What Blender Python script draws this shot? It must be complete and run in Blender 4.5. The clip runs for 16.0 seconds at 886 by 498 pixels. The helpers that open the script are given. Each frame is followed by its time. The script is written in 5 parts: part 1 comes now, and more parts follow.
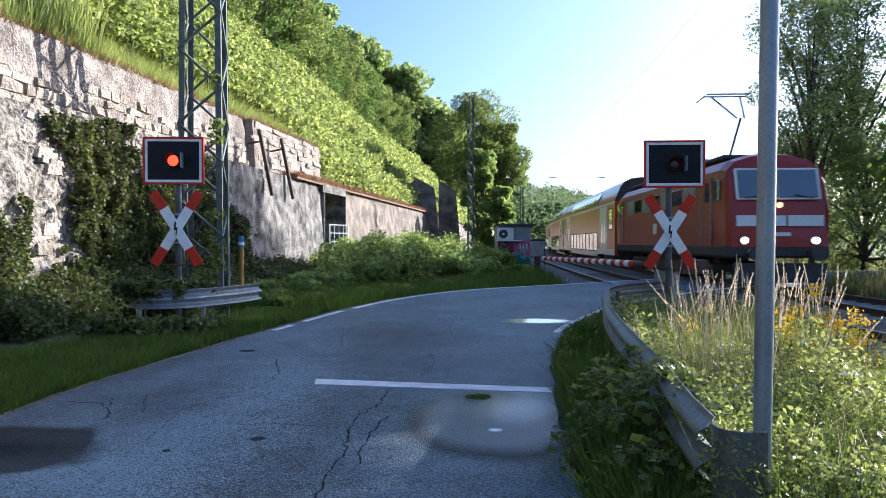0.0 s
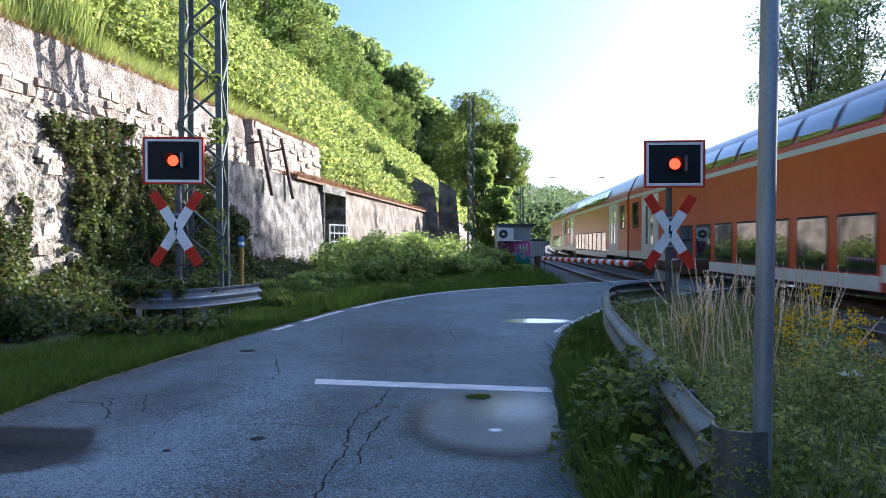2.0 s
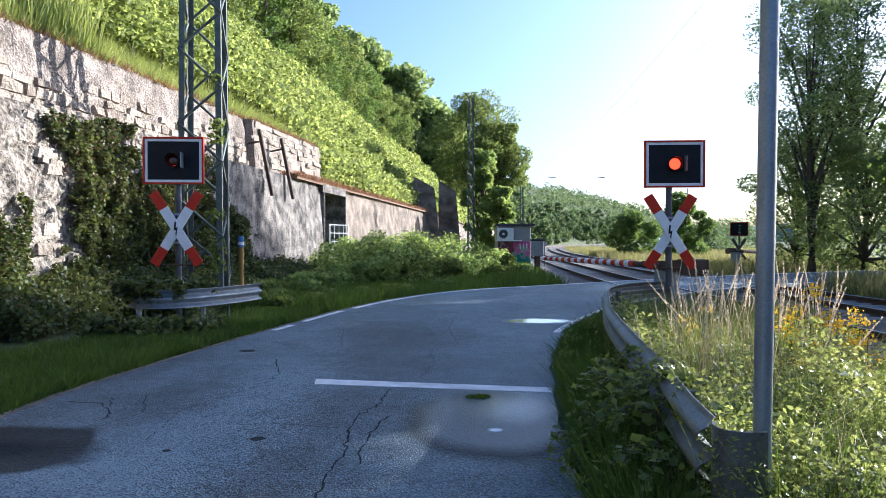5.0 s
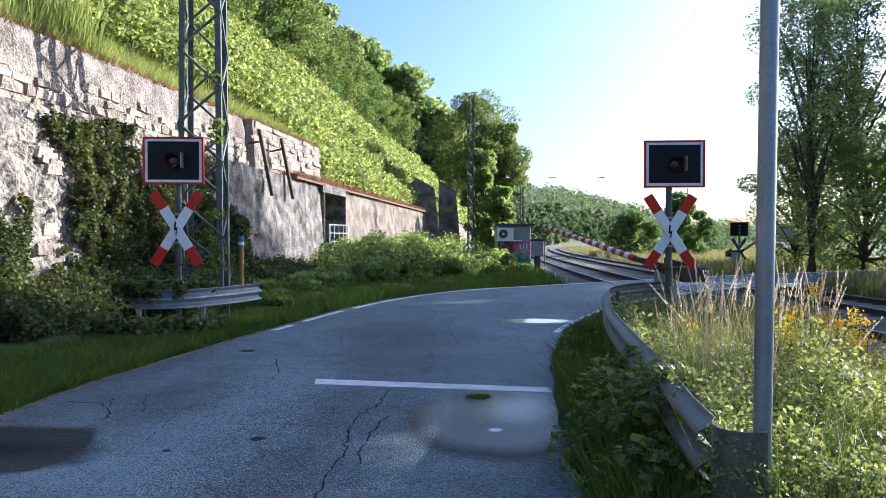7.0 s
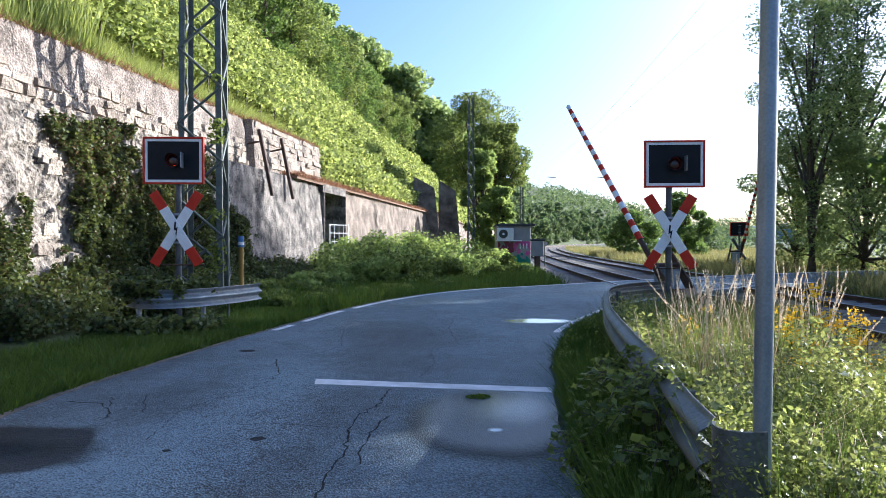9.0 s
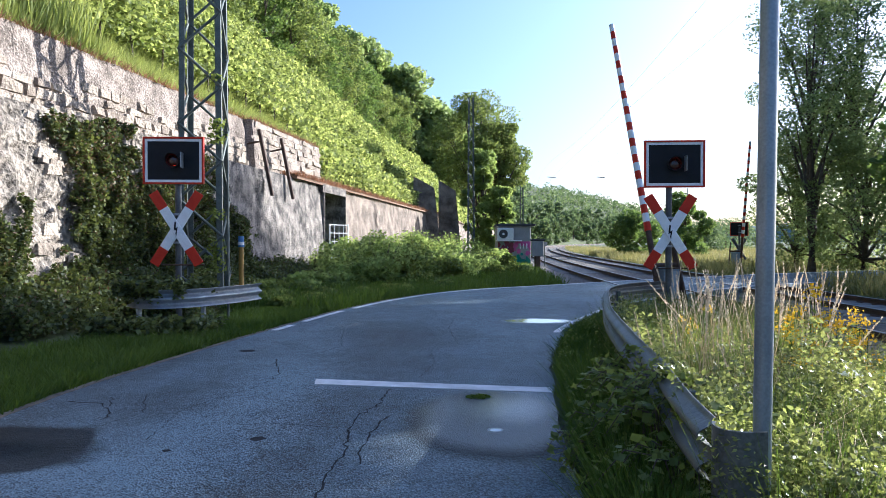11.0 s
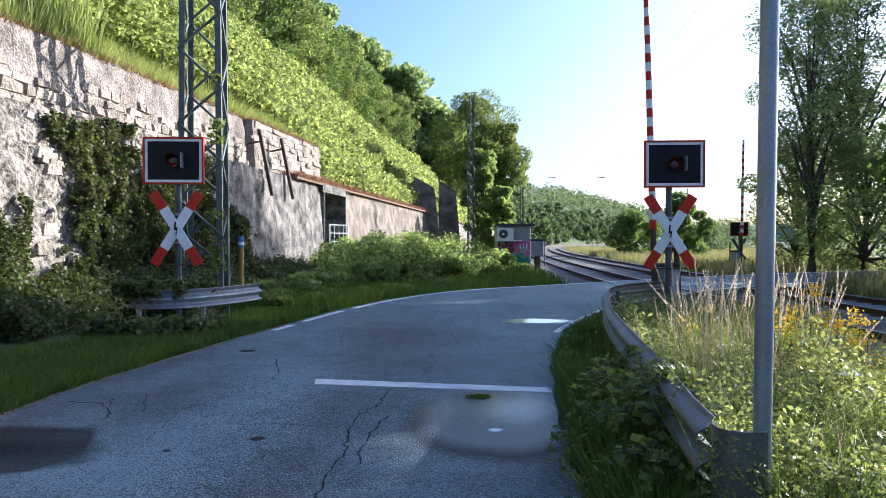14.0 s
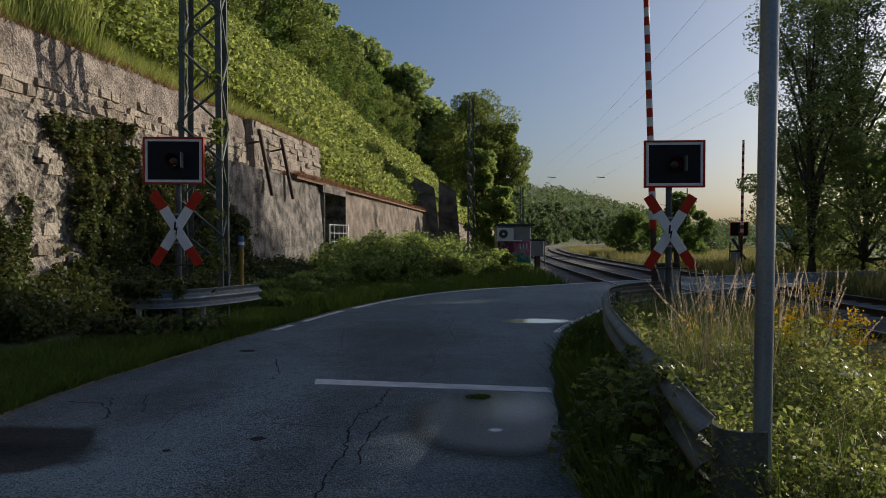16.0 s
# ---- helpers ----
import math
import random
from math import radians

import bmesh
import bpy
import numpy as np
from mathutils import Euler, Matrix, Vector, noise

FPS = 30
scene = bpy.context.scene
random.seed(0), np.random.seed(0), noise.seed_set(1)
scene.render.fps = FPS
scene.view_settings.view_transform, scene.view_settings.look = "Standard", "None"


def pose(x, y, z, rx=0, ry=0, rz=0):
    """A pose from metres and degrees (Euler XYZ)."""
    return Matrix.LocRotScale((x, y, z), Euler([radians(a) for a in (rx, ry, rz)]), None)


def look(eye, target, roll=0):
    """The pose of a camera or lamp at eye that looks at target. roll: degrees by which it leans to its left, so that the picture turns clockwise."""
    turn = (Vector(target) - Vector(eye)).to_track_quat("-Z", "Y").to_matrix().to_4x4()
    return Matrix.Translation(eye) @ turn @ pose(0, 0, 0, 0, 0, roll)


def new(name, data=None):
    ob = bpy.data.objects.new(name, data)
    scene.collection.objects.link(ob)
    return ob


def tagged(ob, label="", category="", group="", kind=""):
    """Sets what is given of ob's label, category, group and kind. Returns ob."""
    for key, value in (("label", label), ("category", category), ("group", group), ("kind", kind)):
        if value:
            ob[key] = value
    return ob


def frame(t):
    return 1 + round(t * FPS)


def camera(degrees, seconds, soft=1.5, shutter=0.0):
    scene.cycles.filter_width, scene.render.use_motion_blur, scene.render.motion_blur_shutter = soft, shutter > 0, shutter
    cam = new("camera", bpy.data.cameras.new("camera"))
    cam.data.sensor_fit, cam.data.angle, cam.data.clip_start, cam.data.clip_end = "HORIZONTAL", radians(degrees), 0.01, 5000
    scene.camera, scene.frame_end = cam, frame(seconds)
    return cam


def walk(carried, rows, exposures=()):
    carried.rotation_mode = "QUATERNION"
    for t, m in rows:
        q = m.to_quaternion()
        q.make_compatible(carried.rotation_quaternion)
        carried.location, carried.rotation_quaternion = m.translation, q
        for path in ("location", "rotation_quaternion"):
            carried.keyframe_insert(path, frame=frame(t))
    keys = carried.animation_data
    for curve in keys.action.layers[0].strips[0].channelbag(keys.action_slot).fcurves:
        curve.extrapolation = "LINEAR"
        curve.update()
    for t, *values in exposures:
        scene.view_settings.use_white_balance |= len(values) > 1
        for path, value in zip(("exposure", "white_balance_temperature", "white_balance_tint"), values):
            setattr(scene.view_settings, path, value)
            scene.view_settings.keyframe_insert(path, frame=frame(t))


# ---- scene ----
cam = camera(66.3, 16.0, soft=0.9, shutter=0.2)
EYE = (0.0, 0.0, 1.4)
STILL = look(EYE, (0.0, 100.0, 0.23))
walk(cam, [(0.0, STILL), (16.0, STILL)],
     exposures=[(0.0, 1.46, 4700, 15), (0.55, 1.48, 4700, 15), (0.95, 1.72, 4700, 15), (4.3, 1.72, 4700, 15), (5.2, 1.46, 4700, 15), (14.9, 1.46, 4700, 15), (15.2, 1.30, 4700, 15), (15.5, 1.16, 4800, 15), (15.8, 0.37, 5100, 14), (16.0, -0.30, 5400, 13)])

# ---- light ----
SUN_AZ, SUN_EL = 60.0, 20.0
world = bpy.data.worlds.new("sky")
scene.world = world
world.use_nodes = True
wn = world.node_tree.nodes
sky = wn.new("ShaderNodeTexSky")
sky.sky_type, sky.sun_disc = "NISHITA", False
sky.sun_elevation, sky.sun_rotation = radians(SUN_EL), radians(SUN_AZ)
sky.air_density, sky.dust_density = 1.0, 3.0
wn["Background"].inputs["Strength"].default_value = 0.088
world.node_tree.links.new(sky.outputs[0], wn["Background"].inputs["Color"])
SUN_WAY = Vector((math.sin(radians(SUN_AZ)) * math.cos(radians(SUN_EL)),
                  math.cos(radians(SUN_AZ)) * math.cos(radians(SUN_EL)), math.sin(radians(SUN_EL))))
sun_data = bpy.data.lights.new("sun", "SUN")
sun_data.energy, sun_data.angle, sun_data.color = 5.0, radians(0.55), (1.0, 0.84, 0.58)
sun = new("sun", sun_data)
sun.matrix_world = look((60, 40, 60), tuple(Vector((60, 40, 60)) - SUN_WAY))


# ---- materials ----
def nodes_of(name):
    m = bpy.data.materials.new(name)
    m.use_nodes = True
    nt = m.node_tree
    return m, nt.nodes, nt.links, nt.nodes["Principled BSDF"]


def mat(name, dark, light, rough=0.8, scale=4.0, fine=40.0, bump=0.3, metal=0.0, vary=0.0, island=False, spec=0.5, dist=0.02, lo=0.65, hi=1.35):
    """Two noises mix a dark and a light tone; a fine one gives relief; vary shifts each object or island."""
    m, n, l, p = nodes_of(name)
    geo = n.new("ShaderNodeNewGeometry")
    a, b = n.new("ShaderNodeTexNoise"), n.new("ShaderNodeTexNoise")
    a.inputs["Scale"].default_value, a.inputs["Detail"].default_value = scale, 6
    b.inputs["Scale"].default_value, b.inputs["Detail"].default_value = fine, 4
    l.new(geo.outputs["Position"], a.inputs["Vector"]), l.new(geo.outputs["Position"], b.inputs["Vector"])
    s = n.new("ShaderNodeMath")
    s.operation = "ADD"
    l.new(a.outputs["Fac"], s.inputs[0]), l.new(b.outputs["Fac"], s.inputs[1])
    last = s.outputs[0]
    if vary:
        r = n.new("ShaderNodeNewGeometry") if island else n.new("ShaderNodeObjectInfo")
        k = n.new("ShaderNodeMath")
        k.operation = "MULTIPLY_ADD"
        l.new(r.outputs["Random Per Island" if island else "Random"], k.inputs[0])
        k.inputs[1].default_value = vary
        l.new(last, k.inputs[2])
        last = k.outputs[0]
    ramp = n.new("ShaderNodeMapRange")
    ramp.inputs["From Min"].default_value, ramp.inputs["From Max"].default_value = lo, hi + vary
    l.new(last, ramp.inputs["Value"])
    mix = n.new("ShaderNodeMix")
    mix.data_type = "RGBA"
    mix.inputs[6].default_value, mix.inputs[7].default_value = (*dark, 1), (*light, 1)
    l.new(ramp.outputs[0], mix.inputs[0])
    l.new(mix.outputs[2], p.inputs["Base Color"])
    p.inputs["Roughness"].default_value, p.inputs["Metallic"].default_value = rough, metal
    p.inputs["Specular IOR Level"].default_value = spec
    if bump:
        bu = n.new("ShaderNodeBump")
        bu.inputs["Strength"].default_value, bu.inputs["Distance"].default_value = bump, dist
        l.new(last if not vary else s.outputs[0], bu.inputs["Height"])
        l.new(bu.outputs[0], p.inputs["Normal"])
    return m


def leaf_mat(name, dark, light, through_share=0.45, spread=0.6, gloss=0.22):
    """Leaves: each island has its own tone, and light passes through them."""
    m, n, l, p = nodes_of(name)
    geo = n.new("ShaderNodeNewGeometry")
    no = n.new("ShaderNodeTexNoise")
    no.inputs["Scale"].default_value = 0.7
    l.new(geo.outputs["Position"], no.inputs["Vector"])
    s = n.new("ShaderNodeMath")
    s.operation = "MULTIPLY_ADD"
    l.new(geo.outputs["Random Per Island"], s.inputs[0])
    s.inputs[1].default_value = spread
    l.new(no.outputs["Fac"], s.inputs[2])
    r = n.new("ShaderNodeMapRange")
    r.inputs["From Min"].default_value, r.inputs["From Max"].default_value = 0.3, 0.7 + spread
    l.new(s.outputs[0], r.inputs["Value"])
    mix = n.new("ShaderNodeMix")
    mix.data_type = "RGBA"
    mix.inputs[6].default_value, mix.inputs[7].default_value = (*dark, 1), (*light, 1)
    l.new(r.outputs[0], mix.inputs[0])
    l.new(mix.outputs[2], p.inputs["Base Color"])
    p.inputs["Roughness"].default_value = 0.65 - 0.4 * gloss
    p.inputs["Specular IOR Level"].default_value = gloss
    tr = n.new("ShaderNodeBsdfTranslucent")
    hs = n.new("ShaderNodeHueSaturation")
    hs.inputs["Hue"].default_value, hs.inputs["Saturation"].default_value, hs.inputs["Value"].default_value = 0.485, 1.1, 1.7
    l.new(mix.outputs[2], hs.inputs["Color"]), l.new(hs.outputs[0], tr.inputs["Color"])
    sh = n.new("ShaderNodeMixShader")
    sh.inputs[0].default_value = through_share
    l.new(p.outputs[0], sh.inputs[1]), l.new(tr.outputs[0], sh.inputs[2])
    l.new(sh.outputs[0], n["Material Output"].inputs["Surface"])
    return m


def glass_mat(name, tint, rough=0.04):
    """Dark tinted glazing of a vehicle: seen from outside it mirrors the sky over a dim inside."""
    m, n, l, p = nodes_of(name)
    p.inputs["Base Color"].default_value = (*tint, 1)
    p.inputs["Roughness"].default_value = rough
    p.inputs["Specular IOR Level"].default_value = 1.0
    p.inputs["Coat Weight"].default_value = 1.0
    p.inputs["Coat Roughness"].default_value = 0.02
    p.inputs["Coat IOR"].default_value = 1.9
    return m


def glow_mat(name, color, strength):
    m, n, l, p = nodes_of(name)
    p.inputs["Base Color"].default_value = (*color, 1)
    p.inputs["Emission Color"].default_value = (*color, 1)
    p.inputs["Emission Strength"].default_value = strength
    return m


M_GROUND = mat("soil_and_grass", (0.03, 0.045, 0.012), (0.10, 0.115, 0.03), 0.95, 0.8, 18, 0.6)
M_SLOPE = mat("slope_soil", (0.05, 0.06, 0.018), (0.14, 0.13, 0.05), 0.95, 0.6, 9, 0.6)
# the blue-green tint puts distance haze into the ridge's colour
M_RIDGE = mat("hazy_ridge", (0.09, 0.14, 0.13), (0.16, 0.22, 0.20), 0.95, 0.02, 0.15, 0.0)
M_STONE = mat("limestone", (0.17, 0.132, 0.098), (0.50, 0.425, 0.33), 0.92, 3.0, 14, 1.0, vary=0.5, dist=0.07, lo=0.8, hi=1.25)
M_ROUGH = mat("rough_wall", (0.07, 0.057, 0.043), (0.47, 0.40, 0.315), 0.95, 2.2, 11, 1.0, dist=0.10, lo=0.78, hi=1.25)
M_CAST = mat("roughcast", (0.14, 0.112, 0.088), (0.43, 0.355, 0.29), 0.95, 1.8, 20, 1.0, dist=0.08, lo=0.82, hi=1.22)
M_CONC = mat("grey_rubble_concrete", (0.038, 0.034, 0.031), (0.385, 0.335, 0.285), 0.95, 2.2, 24, 1.0, dist=0.07, lo=0.84, hi=1.24)
M_BROWN = mat("brown_rubble_concrete", (0.085, 0.065, 0.05), (0.36, 0.29, 0.225), 0.95, 1.6, 24, 1.0, dist=0.06, lo=0.8, hi=1.25)
L_RUSTY = leaf_mat("rusty_dry_grass", (0.13, 0.065, 0.03), (0.36, 0.22, 0.12), 0.3)
M_CAP = mat("rusty_dry_grass_cap", (0.10, 0.06, 0.035), (0.27, 0.17, 0.10), 0.95, 3, 30, 0.8)
M_MORTAR = mat("mortar", (0.09, 0.08, 0.06), (0.24, 0.21, 0.16), 0.95, 3, 30, 0.6)
M_WHITE = mat("white_paint", (0.62, 0.62, 0.62), (0.82, 0.82, 0.80), 0.55, 6, 60, 0.05)
M_LINE = mat("road_marking", (0.40, 0.40, 0.40), (0.82, 0.82, 0.82), 0.7, 5, 90, 0.3, dist=0.004)
M_RED = mat("signal_red", (0.36, 0.018, 0.004), (0.50, 0.032, 0.007), 0.55, 6, 60, 0.05, spec=0.25)
M_BLACK = mat("black_enamel", (0.008, 0.009, 0.011), (0.016, 0.017, 0.020), 0.7, 5, 50, 0.05, spec=0.2)
M_GALV = mat("galvanised_steel", (0.20, 0.215, 0.23), (0.40, 0.42, 0.44), 0.52, 7, 70, 0.08, metal=0.7)
# old steel, its colour darkened further for shade on the road face
M_OLDRAIL_SHADE = mat("weathered_shaded_guardrail", (0.04, 0.043, 0.042), (0.145, 0.15, 0.15), 0.45, 4, 60, 0.15, metal=0.35)
M_POLE = mat("grey_painted_pole", (0.15, 0.175, 0.205), (0.25, 0.28, 0.32), 0.34, 5, 90, 0.05, metal=0.35)
M_MAST = mat("mast_steel", (0.055, 0.065, 0.055), (0.15, 0.165, 0.145), 0.6, 5, 40, 0.15, metal=0.3)
M_POST = mat("dark_post", (0.035, 0.038, 0.042), (0.085, 0.09, 0.095), 0.55, 5, 40, 0.1)
M_RUST = mat("rusty_steel", (0.035, 0.022, 0.016), (0.11, 0.065, 0.04), 0.75, 5, 50, 0.2, metal=0.3)
M_RAIL = mat("polished_rail", (0.16, 0.15, 0.145), (0.32, 0.31, 0.30), 0.4, 5, 50, 0.02, metal=0.8)
M_BALLAST = mat("ballast", (0.06, 0.052, 0.046), (0.20, 0.175, 0.155), 0.95, 6, 26, 1.0, dist=0.06)
M_SLEEPER = mat("concrete_sleeper", (0.16, 0.15, 0.14), (0.30, 0.28, 0.26), 0.9, 4, 30, 0.3)
M_TRAIN = mat("train_red", (0.42, 0.040, 0.006), (0.54, 0.062, 0.010), 0.28, 1.2, 8, 0.02, spec=0.4)
M_TRAINLIGHT = mat("train_light_grey", (0.58, 0.58, 0.57), (0.72, 0.72, 0.70), 0.32, 1.2, 8, 0.02)
M_ROOF = mat("train_roof_grey", (0.24, 0.24, 0.29), (0.34, 0.34, 0.39), 0.22, 1.5, 8, 0.03)
M_SKIRT = mat("train_dark_underframe", (0.02, 0.02, 0.022), (0.06, 0.058, 0.055), 0.7, 3, 20, 0.2)
M_GREY = mat("louvre_grey", (0.20, 0.21, 0.20), (0.30, 0.31, 0.30), 0.45, 3, 30, 0.05)
M_YELLOW = mat("first_class_yellow", (0.62, 0.42, 0.02), (0.72, 0.50, 0.03), 0.4, 3, 30, 0.02)
M_PANE = glass_mat("tinted_pane", (0.012, 0.015, 0.017))
M_LAMP = glow_mat("headlight_glow", (1.0, 0.95, 0.85), 14.0)
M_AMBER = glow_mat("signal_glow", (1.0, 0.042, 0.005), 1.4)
M_DIM = glow_mat("dim_headlight", (1.0, 0.62, 0.25), 0.5)
M_DULL = mat("unlit_red_lens", (0.025, 0.006, 0.005), (0.05, 0.011, 0.008), 0.25, 5, 50, 0.0)
M_RUBBER = mat("black_rubber", (0.012, 0.012, 0.012), (0.03, 0.03, 0.03), 0.8, 5, 50, 0.1)
M_BARK = mat("bark", (0.05, 0.038, 0.026), (0.14, 0.11, 0.08), 0.95, 6, 40, 0.8)
M_BLUE = mat("blue_plastic", (0.05, 0.14, 0.34), (0.10, 0.22, 0.45), 0.5, 4, 30, 0.05)
M_HUT = mat("grey_render", (0.20, 0.20, 0.19), (0.34, 0.33, 0.31), 0.9, 2, 20, 0.4)
M_TEAL = mat("teal_spray", (0.01, 0.12, 0.10), (0.03, 0.24, 0.17), 0.7, 4, 30, 0.1)
M_PINK = mat("pink_spray", (0.35, 0.05, 0.20), (0.55, 0.12, 0.32), 0.7, 4, 30, 0.1)
M_WINE = mat("wine_spray", (0.12, 0.02, 0.05), (0.25, 0.05, 0.08), 0.7, 4, 30, 0.1)
M_GAS = mat("faded_yellow", (0.26, 0.14, 0.02), (0.40, 0.23, 0.03), 0.6, 4, 30, 0.05)
L_VINE = leaf_mat("vine_leaves", (0.055, 0.085, 0.014), (0.42, 0.47, 0.15), 0.5, 1.0)
L_TREE = leaf_mat("tree_leaves", (0.055, 0.095, 0.024), (0.165, 0.225, 0.06), 0.48)
L_WILLOW = leaf_mat("willow_leaves", (0.10, 0.14, 0.045), (0.27, 0.32, 0.12), 0.5)
L_IVY = leaf_mat("ivy_leaves", (0.010, 0.020, 0.006), (0.165, 0.19, 0.05), 0.35, 1.0, 0.4)
# dead leaves, whose brown also paints sunlight on the upper ivy
L_WITHER_SUNLIT = leaf_mat("withered_sunlit_ivy", (0.05, 0.03, 0.015), (0.24, 0.17, 0.085), 0.3)
L_BUSH = leaf_mat("bush_leaves", (0.045, 0.075, 0.014), (0.24, 0.28, 0.07), 0.45)
L_DARK = leaf_mat("dark_tree_leaves", (0.030, 0.055, 0.018), (0.095, 0.135, 0.042), 0.38)
L_WOOD = leaf_mat("woodland_leaves", (0.11, 0.16, 0.045), (0.29, 0.35, 0.11), 0.62)
L_HILL = leaf_mat("hill_leaves", (0.075, 0.105, 0.028), (0.225, 0.27, 0.075), 0.5)
# paler green: haze and sunlight on the far trees put into colour
L_PALE = leaf_mat("hazy_wood_leaves", (0.14, 0.19, 0.07), (0.32, 0.38, 0.15), 0.55)
L_WEED = leaf_mat("weed_leaves", (0.008, 0.018, 0.004), (0.36, 0.395, 0.12), 0.45, 1.0, 0.55)
L_GRASS = leaf_mat("grass_blades", (0.026, 0.055, 0.007), (0.115, 0.165, 0.028), 0.4, 0.8)
L_DRY = leaf_mat("dry_grass_stalks", (0.38, 0.30, 0.17), (0.75, 0.65, 0.46), 0.35)
L_VERGE = leaf_mat("terrace_blades", (0.13, 0.17, 0.035), (0.36, 0.39, 0.12), 0.45)
L_MEADOW = leaf_mat("meadow_blades", (0.10, 0.12, 0.03), (0.34, 0.30, 0.12), 0.35)
L_FLOWER = leaf_mat("yellow_flowers", (0.50, 0.33, 0.01), (0.75, 0.55, 0.03), 0.3)
L_WHITEFLOWER = leaf_mat("white_flowers", (0.6, 0.6, 0.55), (0.8, 0.8, 0.78), 0.3)
L_FAR = leaf_mat("distant_leaves", (0.055, 0.088, 0.038), (0.17, 0.215, 0.085), 0.4)


# ---- mesh tools ----
class Mesh:
    """Collects vertices and faces of one part."""

    def __init__(self):
        self.v, self.f, self.smooth = [], [], []

    def add(self, verts, faces, smooth=False):
        k = len(self.v)
        self.v += [tuple(p) for p in verts]
        self.f += [tuple(k + i for i in f) for f in faces]
        self.smooth += [smooth] * len(faces)
        return self

    def box(self, c, s, m=None, bevel=0.0):
        if bevel:
            return self.soft(c, s, bevel, m)
        x, y, z = s[0] / 2, s[1] / 2, s[2] / 2
        vs = [Vector((i * x, j * y, k * z)) for k in (-1, 1) for j in (-1, 1) for i in (-1, 1)]
        if m is not None:
            vs = [m @ p for p in vs]
        vs = [p + Vector(c) for p in vs]
        return self.add(vs, [(0, 2, 3, 1), (4, 5, 7, 6), (0, 1, 5, 4), (2, 6, 7, 3), (0, 4, 6, 2), (1, 3, 7, 5)])

    def soft(self, c, s, b, m=None):
        """A box with chamfered edges."""
        x, y, z = s[0] / 2, s[1] / 2, s[2] / 2
        b = min(b, x * 0.9, y * 0.9, z * 0.9)
        bm = bmesh.new()
        pts = []
        for i in (-1, 1):
            for j in (-1, 1):
                for k in (-1, 1):
                    pts += [(i * x, j * (y - b), k * (z - b)), (i * (x - b), j * y, k * (z - b)), (i * (x - b), j * (y - b), k * z)]
        for p in pts:
            bm.verts.new(p)
        bmesh.ops.convex_hull(bm, input=list(bm.verts))
        bmesh.ops.dissolve_limit(bm, angle_limit=0.02, verts=list(bm.verts), edges=list(bm.edges))
        bm.verts.index_update()
        vs = [v.co.copy() for v in bm.verts]
        fs = [[v.index for v in f.verts] for f in bm.faces]
        bm.free()
        if m is not None:
            vs = [m @ p for p in vs]
        return self.add([p + Vector(c) for p in vs], fs)

    def tube(self, p0, p1, r0, r1=None, n=10, caps=True):
        r1 = r0 if r1 is None else r1
        a, b = Vector(p0), Vector(p1)
        q = (b - a).to_track_quat("Z", "Y")
        ring = [q @ Vector((math.cos(2 * math.pi * i / n), math.sin(2 * math.pi * i / n), 0)) for i in range(n)]
        vs = [a + r0 * d for d in ring] + [b + r1 * d for d in ring]
        self.add(vs, [(i, (i + 1) % n, n + (i + 1) % n, n + i) for i in range(n)], True)
        if caps:
            self.add(vs[:n], [tuple(reversed(range(n)))]), self.add(vs[n:], [tuple(range(n))])
        return self

    def chain(self, pts, radii, n=8):
        """A bent tapered tube through the points."""
        rings = []
        for i, p in enumerate(pts):
            d = Vector(pts[min(i + 1, len(pts) - 1)]) - Vector(pts[max(i - 1, 0)])
            q = d.to_track_quat("Z", "Y")
            rings += [Vector(p) + radii[i] * (q @ Vector((math.cos(6.2832 * k / n), math.sin(6.2832 * k / n), 0))) for k in range(n)]
        fs = [(i * n + k, i * n + (k + 1) % n, (i + 1) * n + (k + 1) % n, (i + 1) * n + k) for i in range(len(pts) - 1) for k in range(n)]
        self.add(rings, fs, True)
        return self.add(rings[-n:], [tuple(range(n))])

    def sweep(self, section, path, closed=False, smooth=False):
        """Carries a 2D section (across, up) along a level path of (x, y, z)."""
        rows = []
        for i, p in enumerate(path):
            d = Vector(path[min(i + 1, len(path) - 1)]) - Vector(path[max(i - 1, 0)])
            across = Vector((d.y, -d.x, 0)).normalized()
            rows.append([Vector(p) + across * a + Vector((0, 0, u)) for a, u in section])
        k = len(section)
        fs = [(i * k + j, (i + 1) * k + j, (i + 1) * k + (j + 1) % k, i * k + (j + 1) % k)
              for i in range(len(path) - 1) for j in range(k if closed else k - 1)]
        self.add([p for r in rows for p in r], fs, smooth)
        if closed:
            self.add(rows[0], [tuple(range(k))]), self.add(rows[-1], [tuple(reversed(range(k)))])
        return self

    def slab(self, poly, lo, hi, axis="z"):
        """A flat outline with thickness along an axis."""
        def at(p, h):
            return {"z": (p[0], p[1], h), "y": (p[0], h, p[1]), "x": (h, p[0], p[1])}[axis]
        k = len(poly)
        vs = [at(p, lo) for p in poly] + [at(p, hi) for p in poly]
        fs = [tuple(range(k)), tuple(reversed(range(k, 2 * k)))] + [(i, k + i, k + (i + 1) % k, (i + 1) % k) for i in range(k)]
        return self.add(vs, fs)

    def data(self, name, material):
        me = bpy.data.meshes.new(name)
        me.from_pydata(self.v, [], self.f)
        me.polygons.foreach_set("use_smooth", self.smooth)
        bm = bmesh.new()
        bm.from_mesh(me)
        bmesh.ops.recalc_face_normals(bm, faces=bm.faces)
        bm.to_mesh(me)
        bm.free()
        me.materials.append(material)
        return me


